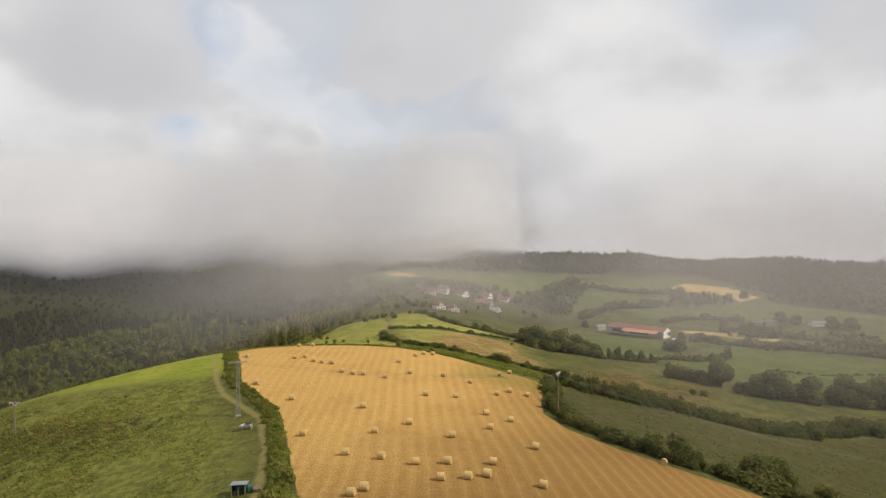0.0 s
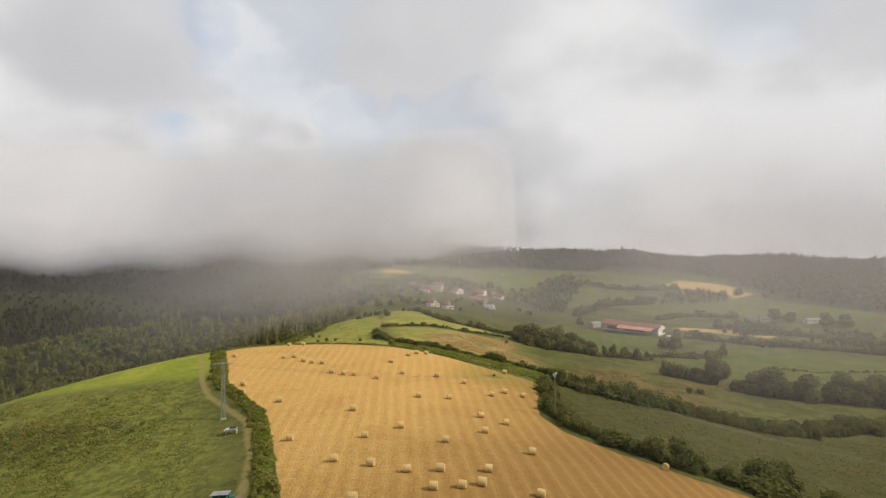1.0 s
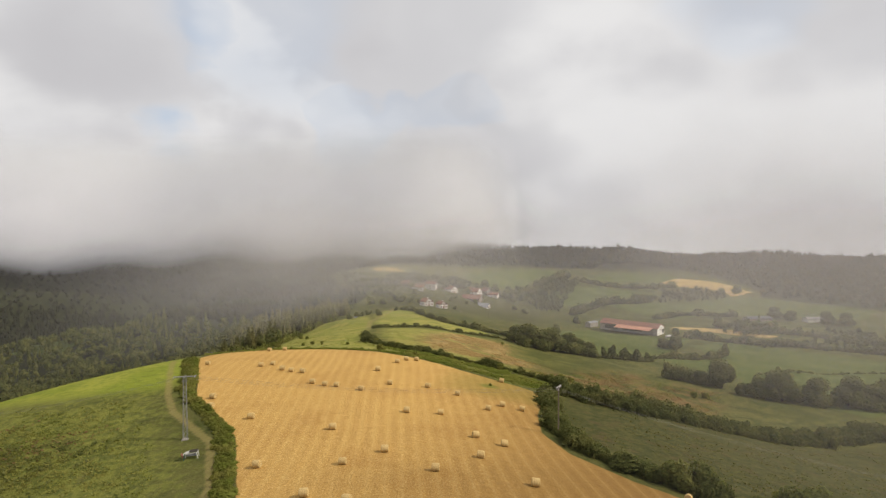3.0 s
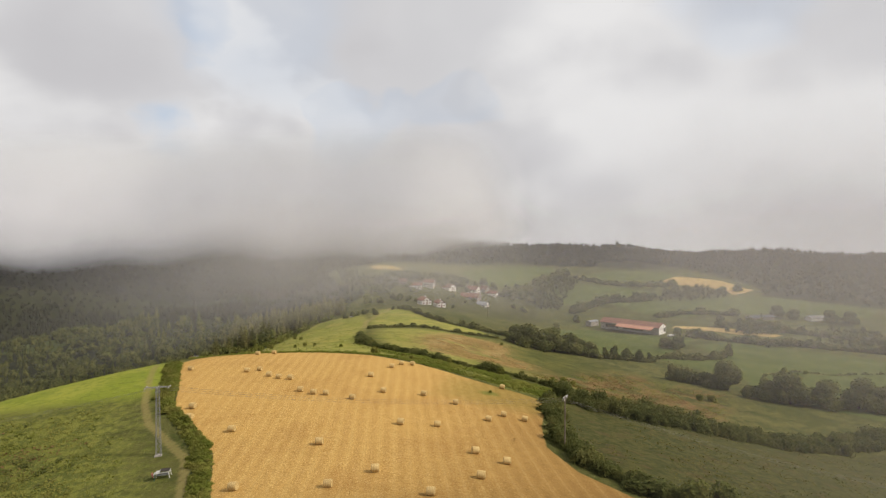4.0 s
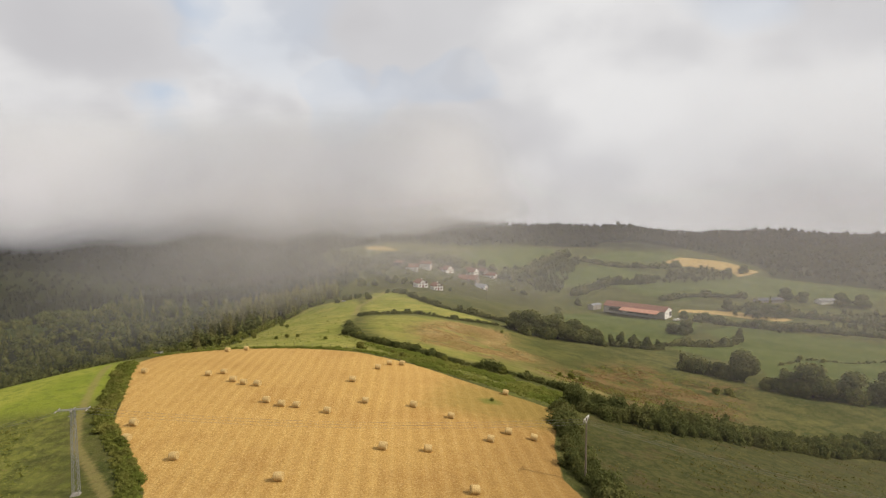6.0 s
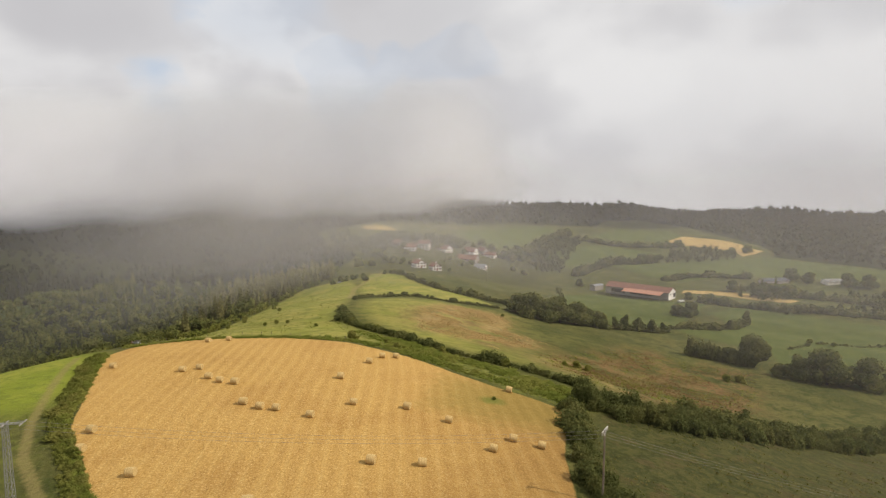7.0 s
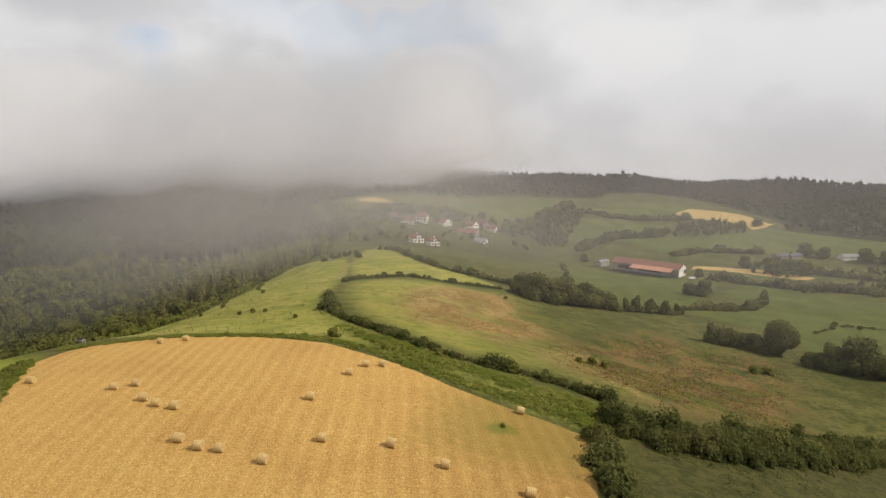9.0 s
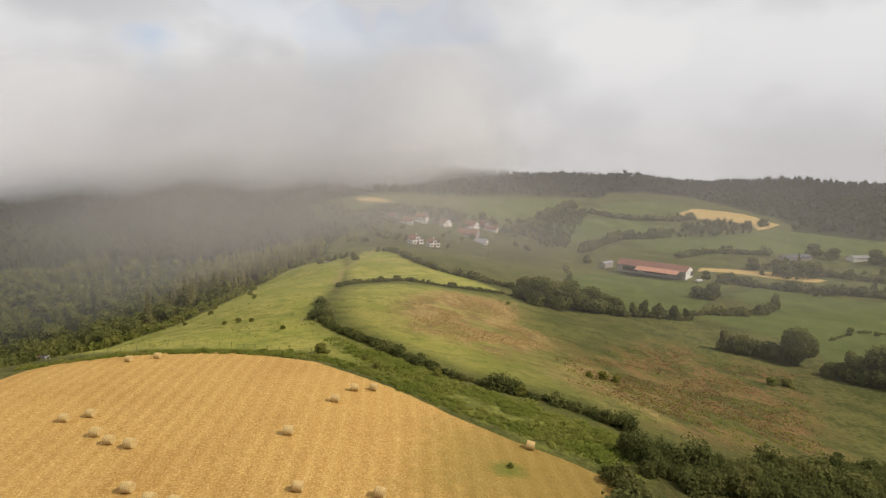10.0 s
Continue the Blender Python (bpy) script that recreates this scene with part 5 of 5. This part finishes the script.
# ---- power line ----
def build_pylon(x, y):
    """A slim lattice mast: four legs, braces, and a crossarm with insulators."""
    ob = thing("lattice_pylon", "slim galvanised steel lattice power pylon", "pylon", on_ground(x, y, 12))
    tall, w0, w1, bays = 12.6, 0.42, 0.24, 14

    def corner(k, f):
        w = w0 + (w1 - w0) * f
        return Vector(((-w, w, w, -w)[k], (-w, -w, w, w)[k], f * tall))
    for k in range(4):
        bm = bmesh.new()
        beam(bm, corner(k, 0) - Vector((0, 0, 0.3)), corner(k, 1), 0.038, 4)
        part("leg", bm, M_STEEL, ob)
    for i in range(bays):
        f0, f1 = i / bays, (i + 1) / bays
        for k in range(4):
            j = (k + 1) % 4
            bm = bmesh.new()
            beam(bm, corner(k, f0), corner(j, f1), 0.02, 4)
            beam(bm, corner(j, f0), corner(k, f1), 0.02, 4)
            part("brace", bm, M_STEEL, ob)
    for z in (tall - 0.15, tall - 1.0):
        bm = bmesh.new()
        for s in (-0.28, 0.28):
            beam(bm, (-2.1 if z > tall - 0.5 else -0.5, s, z), (2.1 if z > tall - 0.5 else 0.5, s, z), 0.05, 4)
        for q in np.linspace(-2.0, 1.6, 7):
            if z > tall - 0.5:
                beam(bm, (q, -0.28, z), (q + 0.5, 0.28, z), 0.035, 4)
        part("crossarm", bm, M_STEEL, ob)
    for q in (-1.95, 0, 1.95):
        for s in (-1, 1):
            bm = bmesh.new()
            for c in range(4):
                beam(bm, (q, s * (0.35 + 0.16 * c), tall - 0.15), (q, s * (0.43 + 0.16 * c), tall - 0.15), 0.08, 8)
            beam(bm, (q, s * 0.28, tall - 0.15), (q, s * 1.0, tall - 0.15), 0.03, 5)
            part("insulator", bm, M_PORCELAIN, ob, "pale porcelain insulator string")
    bm = bmesh.new()
    box(bm, (1.3, 1.3, 0.4), pose(0, 0, -0.12), 0.05)
    part("footing", bm, M_STONE, ob, "concrete footing")
    return ob


def build_pole(x, y, turn, tall, label):
    ob = thing("power_pole", label, "utility pole", on_ground(x, y, turn))
    bm = bmesh.new()
    beam(bm, (0, 0, -0.5), (0, 0, tall), 0.17, 10, 0.11)
    part("pole", bm, M_POLE, ob, "weathered grey-brown pole")
    for s in (-1, 1):
        bm = bmesh.new()
        beam(bm, (0, 0, tall - 0.9), (s * 0.55, 0, tall - 0.05), 0.085, 5)
        beam(bm, (s * 0.55, 0, tall - 0.05), (s * 1.15, 0, tall + 0.05), 0.085, 5)
        beam(bm, (s * 0.55, 0, tall - 0.05), (0, 0, tall + 0.15), 0.05, 5)
        part("vault_arm", bm, M_PAINT_WHITE, ob, "white steel vaulted crossarm")
    for q in (-1.1, 0, 1.1):
        bm = bmesh.new()
        for c in range(3):
            beam(bm, (q, 0, tall - 0.1 - 0.14 * c), (q, 0, tall - 0.2 - 0.14 * c), 0.075, 8)
        part("insulator", bm, M_PORCELAIN, ob, "white porcelain insulator")
    return ob


def build_wires():
    spans = [((-101, 133), 8.0, (-47.5, 131), 12.4), ((-47.5, 131), 12.4, (27.5, 135), 9.7), ((27.5, 135), 9.7, (128, 150), 8.0), ((-101, 133), 8.0, (-220, 140), 8.0)]
    for (ax, ay), ah, (bx, by), bh in spans:
        for off in (-1.1, 0.0, 1.1):
            a = Vector((ax, ay + off, ground_z(ax, ay) + ah))
            b = Vector((bx, by + off, ground_z(bx, by) + bh))
            cu = bpy.data.curves.new("wire", "CURVE")
            cu.dimensions, cu.bevel_depth, cu.bevel_resolution = "3D", 0.011, 0
            sp = cu.splines.new("POLY")
            sp.points.add(20)
            for k in range(21):
                f = k / 20
                q = a.lerp(b, f)
                sp.points[k].co = (q.x, q.y, q.z - 4 * f * (1 - f) * (b - a).length * 0.018, 1)
            cu.materials.append(M_WIRE)
            tagged(new("power_wire", cu), "thin dark power wire between the poles", "wire", "power wires")


build_pylon(-47.5, 130.8)
build_pole(27.5, 135, 55, 10.3, "wooden power pole with white insulators")
build_pole(-101, 133, 10, 7.8, "slender power pole on the bracken slope")
build_pole(51, 512, 0, 9.0, "thin power pole below the village")
build_pole(128, 150, 70, 8.0, "wooden power pole in the rough pasture")
build_wires()


# ---- things on the left slope ----
def build_hide():
    ob = thing("field_shelter", "small plank shelter with grey lean-to roof and green tarpaulin", "shelter", on_ground(-31.5, 88.5, 8))
    bm = bmesh.new()
    box(bm, (2.0, 0.1, 1.5), pose(-0.5, 0.8, 0.75), 0.02)
    box(bm, (0.1, 1.6, 1.5), pose(-1.5, 0, 0.75), 0.02)
    box(bm, (0.1, 1.6, 1.4), pose(0.5, 0, 0.7), 0.02)
    part("wall", bm, M_GREEN_TARP, ob, "dark green sheeted wall")
    bm = bmesh.new()
    box(bm, (2.6, 2.3, 0.08), pose(-0.5, 0, 1.62, -9, 0, 0), 0.02)
    roof = part("roof", bm, M_SHEET, ob, "grey corrugated roof sheet")
    for q in np.linspace(-1.15, 1.15, 9):
        bm = bmesh.new()
        box(bm, (0.05, 2.3, 0.06), pose(-0.5 + q, 0, 1.67, -9, 0, 0))
        part("rib", bm, M_SHEET, roof)
    bm = bmesh.new()
    box(bm, (0.9, 1.0, 1.2), pose(1.1, 0.1, 0.6, 0, 0, 12), 0.1)
    part("covered_tank", bm, M_GREEN_TARP, ob, "pale green tarpaulin over a tank")
    for k, (px, py) in enumerate(((-1.5, -1.0), (0.5, -1.0), (-0.5, -1.0))):
        bm = bmesh.new()
        box(bm, (0.12, 0.12, 1.5), pose(px, py, 0.7), 0.01)
        part("post", bm, M_PLANK, ob)
    pal = thing("wooden_pallet_stack", "stack of weathered wooden pallets beside the shelter", "pallets", on_ground(-29.2, 88.3, 20))
    for k in range(4):
        for q in range(5):
            bm = bmesh.new()
            box(bm, (1.2, 0.16, 0.03), pose(0, -0.4 + 0.2 * q, 0.14 + 0.15 * k), 0.004)
            part("board", bm, M_PLANK, pal)
        bm = bmesh.new()
        for s in (-0.5, 0, 0.5):
            box(bm, (0.1, 1.0, 0.1), pose(s, 0, 0.07 + 0.15 * k))
        part("bearer", bm, M_PLANK, pal)


def build_feeder(x, y, turn, s, label):
    """A makeshift cattle feeder: white frame on splayed legs, a tilted lid and a dark sagging cover."""
    ob = thing("cattle_feeder", label, "feeder", on_ground(x, y, turn, s))
    for sx, sy, mat in ((-1.1, -0.6, M_GREEN_TARP), (1.2, -0.6, M_PAINT_WHITE), (-1.0, 0.6, M_PAINT_WHITE), (1.3, 0.6, M_PAINT_WHITE)):
        bm = bmesh.new()
        beam(bm, (sx * 1.08, sy * 1.1, -0.1), (sx * 0.92, sy * 0.9, 1.2), 0.07, 6)
        part("leg", bm, mat, ob)
    bm = bmesh.new()
    box(bm, (2.5, 0.08, 0.1), pose(0.1, -0.56, 1.15, 0, -6, 0), 0.01)
    box(bm, (2.5, 0.08, 0.1), pose(0.1, 0.56, 1.15, 0, -6, 0), 0.01)
    box(bm, (0.08, 1.15, 0.1), pose(1.2, 0, 1.28), 0.01)
    part("frame", bm, M_PAINT_WHITE, ob, "chipped white frame")
    bm = bmesh.new()
    box(bm, (1.25, 1.2, 0.06), pose(-0.75, 0, 1.12, 0, -24, 0), 0.02)
    part("lid", bm, M_PAINT_WHITE, ob, "tilted dull white lid")
    bm = bmesh.new()
    nx, ny = 8, 6
    rows = [[bm.verts.new((0.5 + 1.5 * (i / nx - 0.5), 1.3 * (j / ny - 0.5), 1.42 - 0.14 * math.cos(math.pi * (i / nx - 0.5)) * math.cos(math.pi * (j / ny - 0.5)) + 0.05 * math.sin(3.1 * i + 2.3 * j))) for j in range(ny + 1)] for i in range(nx + 1)]
    for i in range(nx):
        for j in range(ny):
            bm.faces.new((rows[i][j], rows[i + 1][j], rows[i + 1][j + 1], rows[i][j + 1]))
    top = list(bm.faces)
    made = bmesh.ops.extrude_face_region(bm, geom=top)["geom"]
    bmesh.ops.translate(bm, vec=(0, 0, 0.05), verts=[v for v in made if isinstance(v, bmesh.types.BMVert)])
    bmesh.ops.recalc_face_normals(bm, faces=bm.faces)
    part("tarpaulin", bm, M_DARK, ob, "dark sagging tarpaulin")
    bm = bmesh.new()
    box(bm, (1.9, 0.8, 0.4), pose(0.1, 0, 0.75), 0.1)
    part("trough", bm, M_SHEET, ob, "grey metal trough")
    bm = bmesh.new()
    box(bm, (0.1, 1.0, 0.8), pose(-1.5, -0.1, 0.75, 0, -30, 0), 0.02)
    part("side_board", bm, M_RUST, ob, "rusty red side board")
    return ob


build_hide()
build_feeder(-42.5, 121.5, 15, 0.95, "white-framed cattle feeder with sagging grey cover")
build_feeder(-78, 221, -10, 0.75, "small white feeder at the end of the field")
build_feeder(-58, 458, 20, 1.0, "grey feeder under ridge trees")


def build_fence():
    rng = random.Random(4)
    ob = thing("fence", "thin wire fence with grey wooden posts along the stubble edge", "fence", pose(0, 0, 0))
    line = [(-70, 215), (-62, 221), (-50, 225), (-38, 222), (-26, 217), (-16, 213)]
    for (ax, ay), (bx, by) in zip(line, line[1:]):
        for k in range(4):
            f = k / 4
            x, y = ax + (bx - ax) * f, ay + (by - ay) * f + 1.2
            bm = bmesh.new()
            box(bm, (0.08, 0.08, 1.2), pose(x, y, ground_z(x, y) + 0.3, rng.uniform(-4, 4), rng.uniform(-4, 4), rng.uniform(0, 90)), 0.01)
            part("post", bm, M_POLE, ob)


build_fence()


# ---- mist ----
def mist_bank(y0, bow, x0, x1, top, fade, strength, label, floor_soft=14.0, left=1.0, right=1.0, mid=0.0, seed=0.0, base=None, swell=0.0, edge=0.2, lean=0.25, tint=(0.79, 0.76, 0.765, 1), heart=-30.0, reach=170.0, flank=60.0, rough_air=0.4):
    """A hanging bank of mist: a wide bowed veil, thinning to its ends, its foot and its top."""
    nx, nz = 120, 40
    xs = np.linspace(x0, x1, nx)
    f = np.append(np.linspace(0, 1, nz - 1), 0.0)
    verts, dens = [], []
    for x in xs:
        y = y0 + bow * math.sin(x * 0.006 + seed) + 0.35 * bow * math.sin(x * 0.017 + 2 * seed)
        zg = ground_z(x, y) - 4
        for k, q in enumerate(f):
            # the last row is clear air far above the bank
            z = zg + (top - zg) * q if k < nz - 1 else 900.0
            yy = y + (z - zg) * lean
            verts.append((x, yy, z))
            foot = min(1.0, max(0.0, (z - zg - 3) / floor_soft)) if base is None else min(1.0, max(0.0, (z - base - 26 / (1 + math.exp(-(x + 200) / 70)) - 9 * math.sin(x * 0.011 + seed) - 5 * math.sin(x * 0.031)) / floor_soft))
            head = min(1.0, max(0.0, (top - z) / fade))
            ends = min(1.0, (x - x0) / (edge * (x1 - x0)), (x1 - x) / (0.2 * (x1 - x0)))
            s = 1 / (1 + math.exp(-max(-30.0, min(30.0, (x - mid) / flank))))
            d = (left * (1 - s) + right * s + swell * math.exp(-((x - heart) / reach) ** 2)) * foot * head * ends
            q2 = foot * head * ends
            dens.append(d * q2 * (3 - 2 * q2))
    idx = np.arange(nx * nz).reshape(nx, nz)
    faces = np.stack([idx[:-1, :-1], idx[1:, :-1], idx[1:, 1:], idx[:-1, 1:]], -1).reshape(-1, 4)
    me = bpy.data.meshes.new("mist_bank")
    me.from_pydata(verts, [], faces.tolist())
    me.attributes.new("haze", "FLOAT", "POINT").data.foreach_set("value", np.array(dens, np.float32))
    me.polygons.foreach_set("use_smooth", [True] * len(me.polygons))
    me.materials.append(material("mist", mist_fill(strength, tint, rough_air)))
    return tagged(new("mist_bank", me), label, "mist", kind="stuff")


mist_bank(56, 1, 10, 420, 60, 22, 0.20, "faint haze drifting past the ridge", 22, 1.0, 1.0, 0.0, 2.2, -22.0, edge=0.06)
mist_bank(84, 1, 13, 420, 60, 22, 0.17, "faint haze drifting past the ridge", 22, 1.0, 1.0, 0.0, 0.9, -20.0, edge=0.06)
mist_bank(240, 6, -420, 480, 66, 30, 0.18, "patch of drifting mist over the wooded flank of the ridge", 38, 0.32, 0.7, 10.0, 0.4, None, 1.9, heart=-70.0, reach=62.0, lean=0.5)
mist_bank(390, 18, -620, 620, 75, 70, 0.19, "thin drifting mist over the valley", 25, 0.1, 0.60, 0.0, 1.1, None, 1.1, heart=-50.0, reach=120.0, lean=0.5)
mist_bank(600, 25, -1000, 1000, 90, 80, 0.23, "grey mist about the village", 25, 0.05, 0.42, 0.0, 2.9, None, 0.7, lean=0.5)
mist_bank(860, 20, -1500, 1400, 110, 80, 0.24, "grey mist before the far hills", 30, 0.22, 0.30, 100.0, 4.2, None, 0.1, lean=0.5)
CLOUD_WHITE = (0.865, 0.875, 0.92, 1)
mist_bank(905, 30, -1900, 1400, 240, 215, 1.1, "thin front of the low cloud", 60, 1.0, 0.0, 85.0, 5.5, -16.0, edge=0.1, lean=0.9, tint=CLOUD_WHITE, flank=30.0, rough_air=0.12)
mist_bank(965, 30, -1900, 1400, 280, 245, 2.6, "low cloud resting on the wooded hill", 46, 1.0, 0.0, 100.0, 5.5, -26.0, edge=0.1, lean=0.9, tint=CLOUD_WHITE, flank=28.0, rough_air=0.12)
